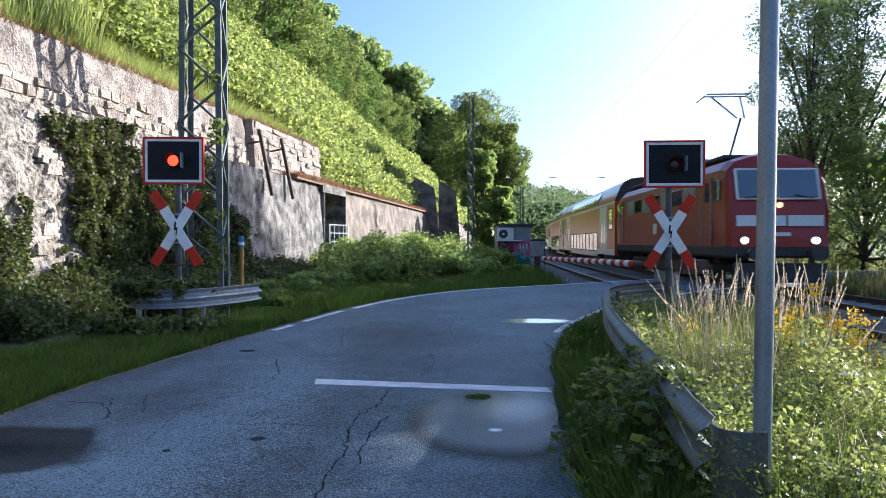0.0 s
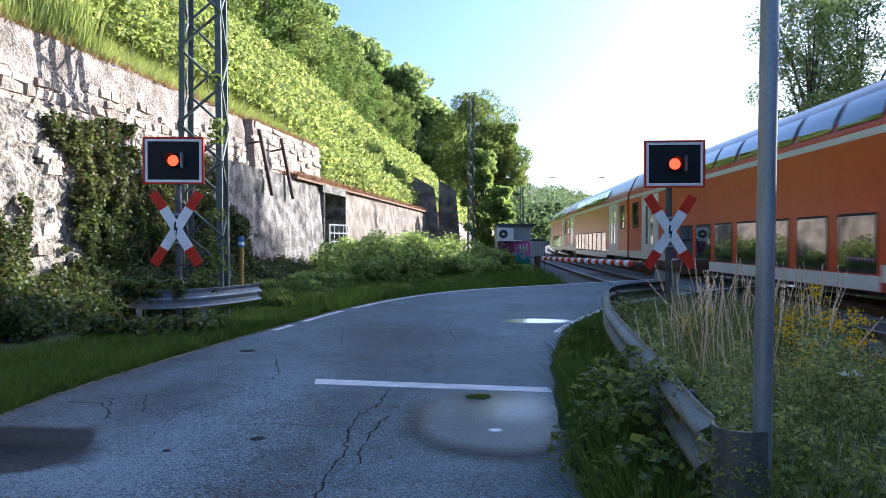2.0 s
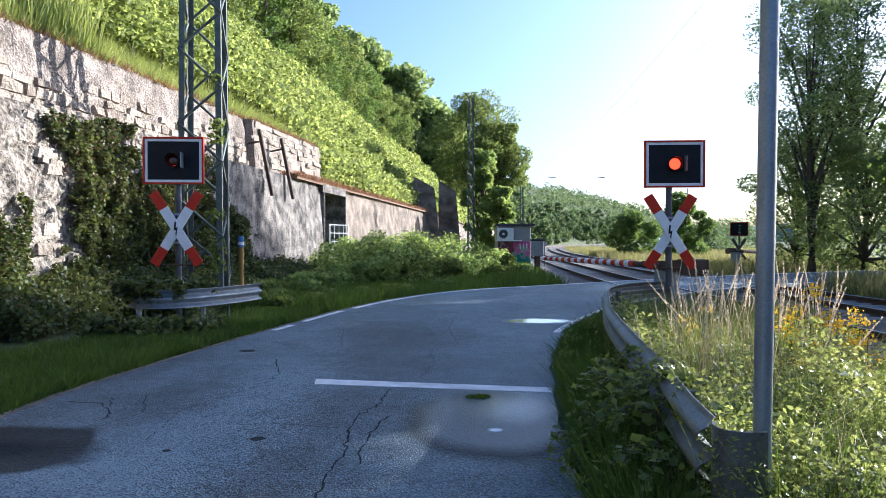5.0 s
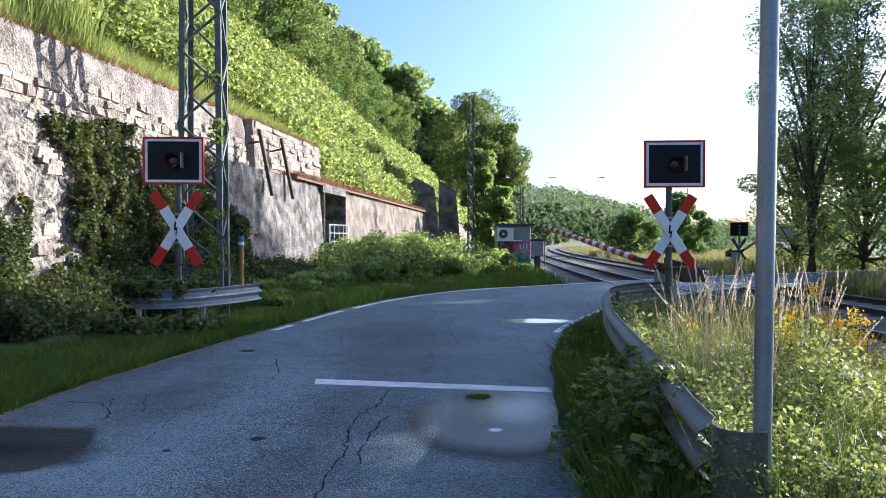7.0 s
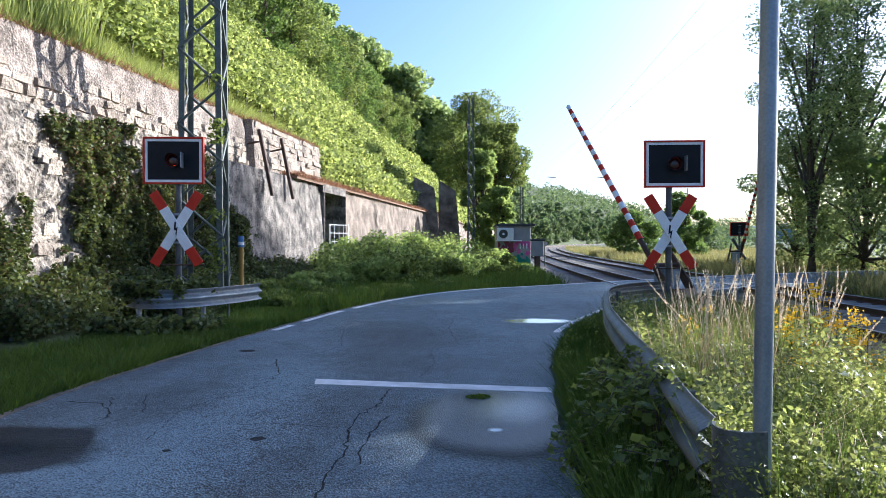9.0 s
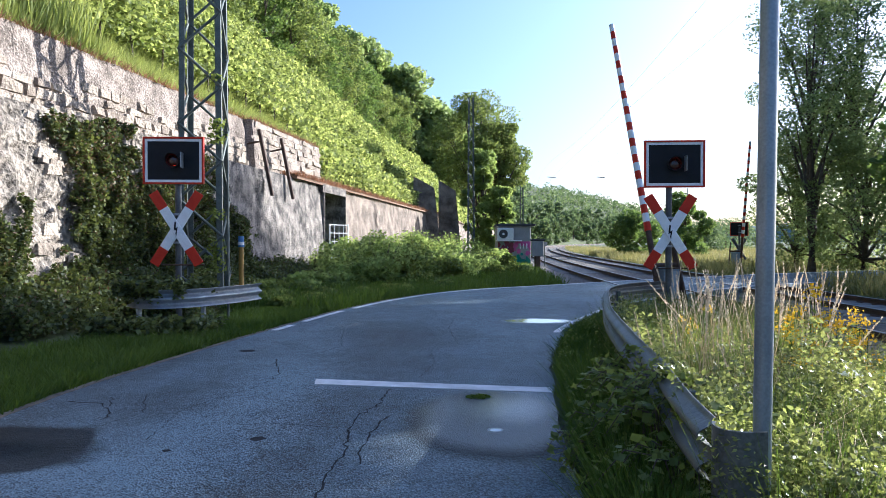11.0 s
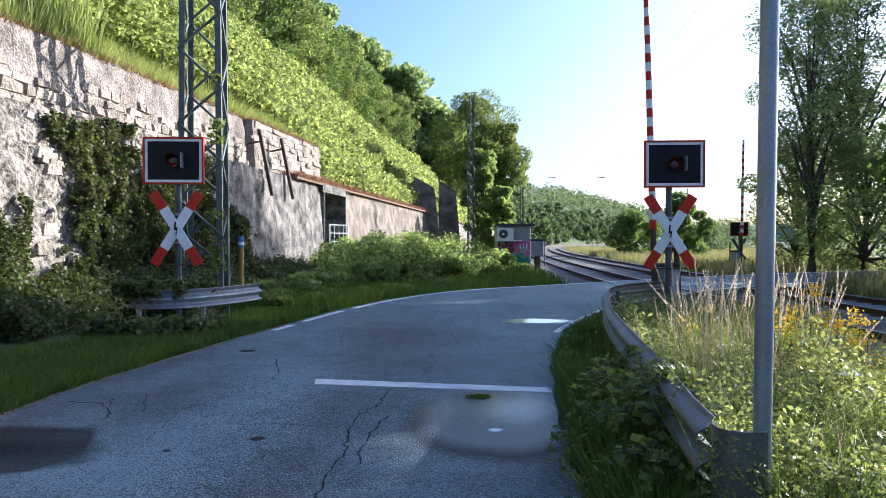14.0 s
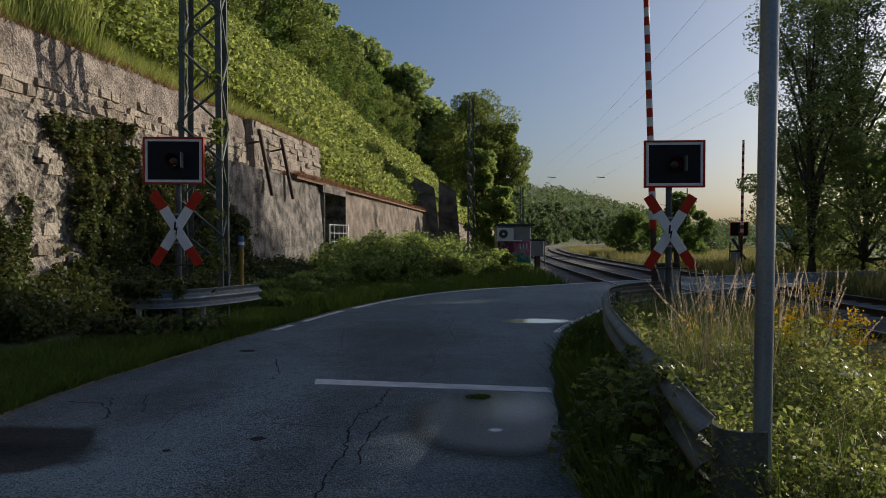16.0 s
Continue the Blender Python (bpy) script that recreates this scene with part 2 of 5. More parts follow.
def part(name, mesh, material, parent=None, label=""):
    ob = new(name, mesh.data(name, material))
    if parent is not None:
        ob.parent = parent
    return tagged(ob, label)


def piece(name, data, parent, m):
    """One of many alike pieces on shared mesh data."""
    ob = new(name, data)
    ob.parent, ob.matrix_basis = parent, m
    return ob


def thing(name, m, label, category, group="", kind=""):
    ob = new(name)
    ob.empty_display_size = 0.1
    ob.matrix_basis = m
    return tagged(ob, label, category, group, kind)


def bulk(name, verts, quads, material, smooth=False):
    """A large mesh of quads straight from arrays."""
    me = bpy.data.meshes.new(name)
    verts, quads = np.asarray(verts, np.float32), np.asarray(quads, np.int32)
    me.vertices.add(len(verts)), me.loops.add(quads.size), me.polygons.add(len(quads))
    me.vertices.foreach_set("co", verts.ravel())
    me.loops.foreach_set("vertex_index", quads.ravel())
    me.polygons.foreach_set("loop_start", np.arange(0, quads.size, 4, dtype=np.int32))
    me.polygons.foreach_set("use_smooth", np.full(len(quads), smooth))
    me.update(calc_edges=True)
    me.materials.append(material)
    return new(name, me)


RNG = np.random.default_rng(7)


def leaf_quads(points, size, up=0.3, aspect=0.6, droop=0.0):
    """A folded-free leaf (one kite-shaped quad) at each point, turned at random, of the given mean size."""
    n = len(points)
    size = np.broadcast_to(np.asarray(size, float), (n,)) * RNG.uniform(0.6, 1.4, n)
    d = RNG.normal(size=(n, 3))
    d[:, 2] = d[:, 2] * 0.6 - droop
    d /= np.linalg.norm(d, axis=1)[:, None]
    w = np.cross(d, RNG.normal(size=(n, 3)) + np.array((0, 0, up)))
    w /= np.linalg.norm(w, axis=1)[:, None] + 1e-9
    p = np.asarray(points)
    a = p - d * size[:, None] * 0.5
    c = p + d * size[:, None] * 0.5
    b = p + w * size[:, None] * 0.5 * aspect - d * size[:, None] * 0.1
    e = p - w * size[:, None] * 0.5 * aspect - d * size[:, None] * 0.1
    v = np.stack((a, b, c, e), 1).reshape(-1, 3)
    return v, np.arange(4 * n).reshape(n, 4)


def blob_points(center, radius, n, fill=0.55):
    """Points near the shell of an uneven ellipsoid clump."""
    d = RNG.normal(size=(n, 3))
    d /= np.linalg.norm(d, axis=1)[:, None]
    r = RNG.uniform(fill, 1.0, n) ** 0.5
    return np.asarray(center) + d * r[:, None] * np.asarray(radius)


# ---- the plan: road, tracks, hill ----
def smooth01(t):
    t = min(max(t, 0.0), 1.0)
    return t * t * (3 - 2 * t)


def glide(pts, n=12):
    """A smooth line through plan points (Catmull-Rom)."""
    out = []
    for i in range(len(pts) - 1):
        p = [np.array(pts[min(max(j, 0), len(pts) - 1)], float) for j in (i - 1, i, i + 1, i + 2)]
        for k in range(n):
            t = k / n
            out.append(tuple(0.5 * (2 * p[1] + (p[2] - p[0]) * t + (2 * p[0] - 5 * p[1] + 4 * p[2] - p[3]) * t * t
                                    + (3 * p[1] - p[0] - 3 * p[2] + p[3]) * t ** 3)))
    out.append(tuple(float(c) for c in pts[-1]))
    return out


def road_z(y):
    return -0.15 + 0.13 * smooth01((y - 12) / 9)


def track_x(y, x0):
    return x0 + 0.0283 * y + max(0.0, y - 10) ** 2 / 1750


FAR_TRACK, NEAR_TRACK = 9.30, 5.70


def wall_x(y):
    """The foot of the hill: the lower retaining wall, then the railway's curve."""
    if y < 56:
        return -9.14 + 0.1365 * y
    a = -9.14 + 0.1365 * 56
    b = track_x(y, NEAR_TRACK) - 10.5
    k = smooth01((y - 56) / 60)
    return a + 0.16 * (y - 56) * (1 - k) + (b - a) * k


NICHE = (29.4, 32.6)


def hill_z(u, y):
    """Height behind the wall's foot by the distance u uphill."""
    if u < 0.5 or (u < 2.15 and NICHE[0] < y < NICHE[1]):
        return -0.2
    near = 1 - smooth01((y - 30) / 5)
    far = smooth01((y - 160) / 120)
    low = 3.80 - 3.2 * smooth01((y - 165) / 20)
    if u < 1.45:
        return low
    step = low + 1.75 * near
    steep = 1.0 - 0.44 * far
    return step + steep * (max(0.0, min(u, 18) - 1.6) + 0.72 * max(0.0, min(u, 60) - 18)) + 0.25 * max(0, min(u, 160) - 60)


def add_ground():
    ys = [-60, -30, -12, -4] + [i * 1.0 for i in range(0, 30)] + [30 + i * 2 for i in range(20)] + [70 + i * 5 for i in range(20)] \
        + [170 + i * 15 for i in range(20)] + [480 + i * 60 for i in range(12)] + [1300, 1700, 2500, 4000]
    us = [1500, 700, 300, 160, 110, 80, 65, 60, 55, 50, 45] + [40 - i * 2 for i in range(16)] + [8, 6.5, 5, 4, 3, 2.2, 1.6, 1.5, 1.4, 1.0, 0.55, 0.45, 0.2, 0.0, -0.5, -1, -2, -3,
          -4, -6, -8, -11, -15, -20, -26, -35, -50, -80, -140, -260, -600, -1500, -3500]
    v, q = [], []
    for y in ys:
        for u in us:
            x = wall_x(min(y, 700)) - u
            z = hill_z(u, y)
            if u > 2:
                z += 0.5 * noise.noise((x * 0.12, y * 0.12, 0)) + (2.0 * noise.noise((x * 0.02, y * 0.02, 3)) if u > 40 else 0)
            v.append((x, y, z))
    k = len(us)
    for i in range(len(ys) - 1):
        for j in range(k - 1):
            q.append((i * k + j, i * k + j + 1, (i + 1) * k + j + 1, (i + 1) * k + j))
    tagged(bulk("ground", v, q, M_GROUND), "grassy valley floor rising into a steep planted hillside", "ground", kind="structure")


ROAD_LEFT = glide([(-4.0, -40), (-4.0, -10), (-4.0, 0), (-3.97, 4), (-3.94, 6.04), (-3.85, 7.36), (-3.6, 8.95), (-3.12, 11.6), (-2.4, 14.6), (-1.2, 17.4), (0.6, 19.8),
                   (3.7, 22.2), (6.4, 24.3), (11, 27.5), (16, 30.5), (24, 34), (40, 38), (80, 40)])
ROAD_RIGHT = glide([(0.8, -40), (0.8, -10), (0.8, 0), (0.83, 2.5), (0.87, 4.1), (0.95, 5.3), (1.12, 6.8), (1.39, 8.7), (2.06, 11.4), (3.0, 13.6), (4.2, 15.7),
                    (6.5, 18.3), (9, 20.6), (12.5, 23), (17, 25.8), (24, 29), (40, 32.5), (80, 34)])


def add_road():
    v, q = [], []
    n = 9
    for a, b in zip(ROAD_LEFT, ROAD_RIGHT):
        for i in range(n):
            t = i / (n - 1)
            x, y = a[0] + (b[0] - a[0]) * t, a[1] + (b[1] - a[1]) * t
            ragged = 0.05 * noise.noise((x * 2, y * 2, 5)) if i in (0, n - 1) else 0
            v.append((x + ragged, y, road_z(y)))
        v.append((b[0] + 0.02, b[1], -0.4)), v.append((a[0] - 0.02, a[1], -0.4))
    k = n + 2
    for i in range(len(ROAD_LEFT) - 1):
        for j in range(k):
            q.append((i * k + j, i * k + (j + 1) % k, (i + 1) * k + (j + 1) % k, (i + 1) * k + j))
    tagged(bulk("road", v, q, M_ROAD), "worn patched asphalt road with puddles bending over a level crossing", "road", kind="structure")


def ribbon(path, w, lift=0.005):
    """A thin painted strip on the road along plan points."""
    m = Mesh()
    return m.sweep([(-w / 2, -0.002), (-w / 2, lift), (w / 2, lift), (w / 2, -0.002)], [(x, y, road_z(y)) for x, y in path], closed=True)


def add_markings():
    def edge(pts, lo, hi, inset):
        out = [(a[0] * (1 - inset) + b[0] * inset, a[1] * (1 - inset) + b[1] * inset) for a, b in zip(pts, ROAD_RIGHT if pts is ROAD_LEFT else ROAD_LEFT)]
        return [p for p in out if lo <= p[1] <= hi]
    for lo, hi in ((11.55, 12.6), (12.9, 14.9), (15.1, 33)):
        tagged(part("edge_line", ribbon(edge(ROAD_LEFT, lo, hi, 0.03), 0.12), M_LINE), "white painted edge line on the asphalt", "road marking", "edge lines", "structure")
    tagged(part("edge_line", ribbon(edge(ROAD_RIGHT, 11.3, 34, 0.03), 0.12), M_LINE), "white painted edge line on the asphalt", "road marking", "edge lines", "structure")
    m = Mesh()
    m.slab([(-1.39, 7.33), (1.14, 6.92), (1.13, 7.15), (-0.2, 7.38), (-1.43, 7.60)], -0.151, -0.146)
    tagged(part("stop_line", m, M_LINE), "worn white stop line across one lane", "road marking", kind="structure")


def road_material():
    m, n, l, p = nodes_of("wet_patched_asphalt")
    geo = n.new("ShaderNodeNewGeometry")
    sep = n.new("ShaderNodeSeparateXYZ")
    l.new(geo.outputs["Position"], sep.inputs[0])

    def math_node(op, a, b=None, c=None):
        k = n.new("ShaderNodeMath")
        k.operation = op
        for i, x in enumerate((a, b, c)):
            if x is None:
                continue
            if isinstance(x, (int, float)):
                k.inputs[i].default_value = x
            else:
                l.new(x, k.inputs[i])
        return k.outputs[0]

    def tex(scale, detail=5):
        t = n.new("ShaderNodeTexNoise")
        t.inputs["Scale"].default_value, t.inputs["Detail"].default_value = scale, detail
        l.new(geo.outputs["Position"], t.inputs["Vector"])
        return t.outputs["Fac"]
    wob = math_node("MULTIPLY", math_node("SUBTRACT", tex(1.6), 0.5), 0.9)

    def spot(cx, cy, rx, ry, soft, uneven=0.5):
        """1 inside an uneven oval, 0 outside."""
        dx = math_node("DIVIDE", math_node("SUBTRACT", sep.outputs[0], cx), rx)
        dy = math_node("DIVIDE", math_node("SUBTRACT", sep.outputs[1], cy), ry)
        r = math_node("SQRT", math_node("ADD", math_node("MULTIPLY", dx, dx), math_node("MULTIPLY", dy, dy)))
        k = n.new("ShaderNodeMapRange")
        k.inputs["From Min"].default_value, k.inputs["From Max"].default_value = 1.0 + soft, 1.0 - soft
        l.new(math_node("ADD", r, math_node("MULTIPLY", wob, uneven)), k.inputs["Value"])
        return k.outputs[0]
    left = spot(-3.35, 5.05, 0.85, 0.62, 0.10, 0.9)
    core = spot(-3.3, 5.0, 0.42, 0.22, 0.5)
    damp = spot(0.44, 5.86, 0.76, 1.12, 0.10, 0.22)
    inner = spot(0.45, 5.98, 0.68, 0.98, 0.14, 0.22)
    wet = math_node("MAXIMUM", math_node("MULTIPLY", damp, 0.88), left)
    pool = math_node("MAXIMUM", spot(1.82, 13.1, 0.62, 0.34, 0.25), spot(0.43, 5.55, 0.06, 0.05, 0.4))
    film = math_node("MAXIMUM", math_node("MULTIPLY", math_node("MAXIMUM", math_node("MULTIPLY", inner, 0.30), spot(0.52, 6.32, 0.42, 0.52, 0.75, 0.4)), 0.8), pool)
    vor = n.new("ShaderNodeTexVoronoi")
    vor.inputs["Scale"].default_value = 75
    l.new(geo.outputs["Position"], vor.inputs["Vector"])
    grain = math_node("ADD", math_node("MULTIPLY", vor.outputs["Distance"], 1.5), math_node("MULTIPLY", tex(45), 0.7))
    base = math_node("ADD", math_node("MULTIPLY", tex(0.5), 0.9), math_node("MULTIPLY", tex(4), 0.5))
    chips = n.new("ShaderNodeSeparateColor")
    l.new(vor.outputs["Color"], chips.inputs[0])
    stones = math_node("MULTIPLY", chips.outputs[0], 0.62)
    tone = n.new("ShaderNodeMapRange")
    tone.inputs["From Min"].default_value, tone.inputs["From Max"].default_value = 1.28, 2.46
    l.new(math_node("ADD", math_node("ADD", base, stones), math_node("MULTIPLY", grain, 0.72)), tone.inputs["Value"])
    mix = n.new("ShaderNodeMix")
    mix.data_type = "RGBA"
    mix.inputs[6].default_value, mix.inputs[7].default_value = (0.022, 0.030, 0.036, 1), (0.208, 0.284, 0.332, 1)
    patch = math_node("MAXIMUM", spot(-0.9, 10.4, 1.0, 4.2, 0.5, 1.3), spot(-2.6, 6.9, 0.75, 0.9, 0.5, 1.0))
    patch = math_node("MAXIMUM", patch, spot(-1.3, 5.2, 0.5, 2.4, 0.4, 1.0))
    worn = math_node("MULTIPLY", math_node("MAXIMUM", spot(-1.75, 6.3, 0.55, 3.4, 0.5), spot(-2.2, 4.5, 0.95, 0.36, 0.5)), 0.36)
    patch = math_node("MAXIMUM", patch, spot(-3.75, 8.0, 0.55, 3.2, 0.35))
    chip = math_node("ADD", tone.outputs[0], math_node("MULTIPLY", worn, math_node("MULTIPLY", stones, 3.2)))
    l.new(math_node("SUBTRACT", chip, math_node("MULTIPLY", patch, 0.27)), mix.inputs[0])
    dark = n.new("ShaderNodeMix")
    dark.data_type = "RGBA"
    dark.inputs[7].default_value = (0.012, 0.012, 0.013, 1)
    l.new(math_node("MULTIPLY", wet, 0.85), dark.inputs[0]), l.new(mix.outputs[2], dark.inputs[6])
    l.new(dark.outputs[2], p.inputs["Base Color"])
    rough = math_node("SUBTRACT", 0.62, math_node("MULTIPLY", wet, 0.10))
    rough = math_node("SUBTRACT", rough, math_node("MULTIPLY", film, 0.22))
    rough = math_node("MAXIMUM", math_node("SUBTRACT", rough, math_node("MULTIPLY", pool, 0.6)), 0.02)
    l.new(rough, p.inputs["Roughness"])
    l.new(math_node("SUBTRACT", 0.5, math_node("ADD", math_node("MULTIPLY", left, 0.38), math_node("ADD", math_node("MULTIPLY", core, 0.10), math_node("MULTIPLY", math_node("SUBTRACT", damp, math_node("MINIMUM", inner, damp)), 0.36)))), p.inputs["Specular IOR Level"])
    l.new(math_node("ADD", math_node("MULTIPLY", film, 0.72), math_node("MULTIPLY", pool, 0.20)), p.inputs["Coat Weight"])
    p.inputs["Coat Roughness"].default_value, p.inputs["Coat IOR"].default_value = 0.10, 1.6
    bu = n.new("ShaderNodeBump")
    bu.inputs["Distance"].default_value = 0.012
    l.new(math_node("SUBTRACT", math_node("SUBTRACT", math_node("SUBTRACT", 0.85, math_node("MULTIPLY", left, 0.15)), math_node("MULTIPLY", film, 0.34)), math_node("MULTIPLY", pool, 0.5)), bu.inputs["Strength"])
    l.new(grain, bu.inputs["Height"])
    l.new(bu.outputs[0], p.inputs["Normal"])
    return m


def crack(points, w, seed):
    """A jagged open crack with dark filling."""
    rng = random.Random(seed)
    path = []
    for (x0, y0), (x1, y1) in zip(points, points[1:]):
        k = max(2, int(math.hypot(x1 - x0, y1 - y0) / 0.07))
        path += [(x0 + (x1 - x0) * i / k + rng.gauss(0, 0.012), y0 + (y1 - y0) * i / k + rng.gauss(0, 0.012)) for i in range(k)]
    m = Mesh()
    for i in range(len(path) - 1):
        (x0, y0), (x1, y1) = path[i], path[i + 1]
        d = Vector((y1 - y0, x0 - x1, 0)).normalized() * w * rng.uniform(0.2, 1.0)
        e = Vector((y1 - y0, x0 - x1, 0)).normalized() * w * rng.uniform(0.2, 1.0)
        z = road_z(y0) + 0.0025
        m.add([(x0 - d.x, y0 - d.y, z), (x0 + d.x, y0 + d.y, z), (x1 + e.x, y1 + e.y, z), (x1 - e.x, y1 - e.y, z)], [(0, 1, 2, 3)])
    return m


def add_cracks():
    lines = [([(-0.55, 7.1), (-0.62, 6.4), (-0.75, 6.0), (-0.78, 5.6), (-0.72, 5.0), (-0.78, 4.3), (-0.72, 3.4)], 0.012), ([(-0.50, 5.95), (-0.58, 5.45), (-0.62, 5.0), (-0.56, 4.6)], 0.010),
             ([(-2.2, 8.9), (-1.9, 7.9), (-1.95, 7.3)], 0.010), ([(-0.9, 5.6), (-1.4, 5.75), (-1.8, 5.7)], 0.007), ([(-1.95, 7.3), (-2.4, 6.2), (-2.3, 5.2)], 0.006),
             ([(-3.6, 6.55), (-3.25, 6.45), (-3.0, 6.1), (-2.95, 5.8)], 0.013), ([(-3.3, 6.75), (-3.1, 6.3)], 0.008), ([(-0.2, 9.8), (-0.1, 8.6), (-0.3, 7.6)], 0.006), ([(-3.0, 6.8), (-2.7, 6.1), (-2.9, 5.6)], 0.007), ([(-1.7, 11.5), (-1.5, 10.0), (-1.75, 9.2)], 0.008), ([(0.3, 14.5), (0.1, 12.0), (0.25, 10.0)], 0.006)]
    for i, (pts, w) in enumerate(lines):
        tagged(part("road_crack", crack(pts, w, i), M_TAR), "dark jagged crack in the worn asphalt", "crack", "road cracks", "structure")
    rng = random.Random(8)
    for i, (x, y, r) in enumerate(((-2.75, 9.55, 0.13), (-1.45, 5.3, 0.07), (-2.05, 5.0, 0.035))):
        poly = [(x + r * rng.uniform(0.7, 1.2) * math.cos(k * 0.7), y + r * 0.8 * rng.uniform(0.7, 1.2) * math.sin(k * 0.7)) for k in range(9)]
        tagged(part("road_patch", Mesh().slab(poly, -0.151, -0.1485), M_TAR), "small dark tar repair on the asphalt", "road patch", "road patches", "structure")


M_DIRT = mat("gritty_dirt", (0.05, 0.042, 0.032), (0.24, 0.19, 0.14), 0.95, 6, 40, 0.6)
M_TAR = mat("dark_tar", (0.012, 0.013, 0.014), (0.036, 0.038, 0.040), 0.9, 6, 60, 0.3, spec=0.15)
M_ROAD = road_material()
add_ground()
add_road()
add_markings()
add_cracks()
dirt = [(p[0] + 0.02 + 0.03 * noise.noise((0, p[1] * 3, 0)), p[1]) for p in ROAD_LEFT if 3 < p[1] < 19]
tagged(part("edge_dirt", ribbon(dirt, 0.09, 0.003), M_DIRT), "pale gritty dirt along the asphalt edge", "dirt", kind="structure")


def add_tracks():
    for name, x0 in (("far", FAR_TRACK), ("near", NEAR_TRACK)):
        ys = [-120, -60, -30] + [i * 3.0 for i in range(-8, 60)] + [180 + i * 20 for i in range(26)]
        path = [(track_x(y, x0), y, 0.0) for y in ys]
        sec = [(-1.798, -0.5), (-1.798, -0.17), (1.9, -0.17), (2.6, -0.45)] if name == "far" else [(-3.0, -0.45), (-2.1, -0.17), (1.798, -0.17), (1.798, -0.5)]
        bed = Mesh().sweep(sec, path)
        tagged(part("ballast_bed", bed, M_BALLAST), "grey-brown crushed stone ballast under the rails", "ballast", kind="structure")
        track = thing("railway_track", pose(0, 0, 0), "railway track of rusty steel rails on concrete sleepers", "railway track", "railway tracks", "structure")
        for side in (-0.75, 0.75):
            web = [(-0.07, -0.15), (-0.07, -0.135), (-0.015, -0.12), (-0.015, -0.045), (-0.036, -0.035), (-0.036, -0.006), (0.036, -0.006), (0.036, -0.035), (0.015, -0.045),
                   (0.015, -0.12), (0.07, -0.135), (0.07, -0.15)]
            rail = part("rail", Mesh().sweep([(a + side, u) for a, u in web], path, closed=True), M_RUST, track)
            part("running_surface", Mesh().sweep([(side - 0.033, -0.005), (side - 0.028, 0.0), (side + 0.028, 0.0), (side + 0.033, -0.005)], path), M_RAIL, rail, "bright worn rail head")
        sl = Mesh().soft((0, 0, -0.19), (2.5, 0.26, 0.12), 0.03).data("sleeper", M_SLEEPER)
        for i in range(90):
            y = 6 + i * 0.63
            if 19.5 < y < 33:
                continue
            slope = 0.0283 + max(0, y - 10) / 875
            piece("sleeper", sl, track, pose(track_x(y, x0), y, 0, 0, 0, -math.degrees(math.atan(slope))))


add_tracks()


# ---- walls ----
def lump(y, z):
    """How far a rough face stands out at a place, for a roughness of one."""
    return noise.noise((y * 1.3, z * 1.6, 2)) + 0.6 * noise.noise((y * 4, z * 4, 8)) + 0.35 * noise.noise((y * 9, z * 9, 5))


def face(name, label, material, x_of, lo, hi, y0, y1, rough, batter=0.25, rows=14, step=0.3, cap=0.9):
    """An uneven battered wall face with a level back edge on top."""
    v, q = [], []
    yy = list(np.arange(y0, y1, step)) + [y1]
    for y in yy:
        for j in range(rows + 1):
            t = j / rows
            z = lo + (hi - lo) * t
            v.append((x_of(y) - batter * t + rough * lump(y, z), y, z))
        v.append((x_of(y) - batter - cap, y, hi + 0.03 * noise.noise((y, 0, 0))))
        v.append((x_of(y) - batter - cap, y, lo))
    k = rows + 3
    for i in range(len(yy) - 1):
        for j in range(k - 1):
            q.append((i * k + j, (i + 1) * k + j, (i + 1) * k + j + 1, i * k + j + 1))
    return tagged(bulk(name, v, q, material), label, "wall", kind="structure")


def foot(y):
    return wall_x(y) + 0.12


def upper(y):
    return wall_x(y) - 0.88 + 0.26 * (y > 23.7)


face("wall_lower_near", "weathered rough stone retaining wall partly under ivy", M_ROUGH, foot, -0.4, 3.95, -20, 20, 0.15, 0.3, 44, 0.1)
face("wall_lower_middle", "grey rubble concrete retaining wall below a vineyard", M_CONC, foot, -0.4, 3.85, 20, NICHE[0], 0.05, 0.3, 20, 0.2)
face("wall_lower_far", "brownish rubble concrete retaining wall below a vineyard", M_BROWN, foot, -0.4, 3.85, NICHE[1], 160, 0.05, 0.3, 14, 0.45)
face("wall_niche", "dark back wall of a recess in the retaining wall", M_MORTAR, lambda y: wall_x(y) - 1.95, -0.4, 3.7, NICHE[0] - 0.1, NICHE[1] + 0.1, 0.03, 0.0, 8, 0.4, 0.05)
face("wall_upper", "pale roughcast terrace wall below the vineyard", M_CAST, upper, 3.5, 5.66, -20, 31, 0.05, 0.15, 30, 0.08, 0.5)
for y in NICHE:
    m = Mesh().box((foot(y) - 1.15, y + (0.06 if y == NICHE[1] else -0.06), 1.68), (2.1, 0.12, 4.2))
    tagged(part("wall_niche_side", m, M_CONC), "grey concrete side of the wall recess", "wall", kind="structure")
m = Mesh().box((foot(31.0) - 1.28, 31.0, 3.68), (2.35, 3.5, 0.34), Matrix.Rotation(-0.136, 3, "Z"))
tagged(part("wall_niche_lintel", m, M_CONC), "grey concrete lintel over the wall recess", "wall", kind="structure")
m = Mesh().sweep([(-0.55, -0.04), (-0.5, 0.07), (-0.1, 0.10), (0.12, 0.05), (0.14, -0.06)], [(wall_x(y) - 0.12, y, 3.86 + 0.04 * noise.noise((y, 2, 2))) for y in np.arange(26, 100, 0.5)], closed=True)
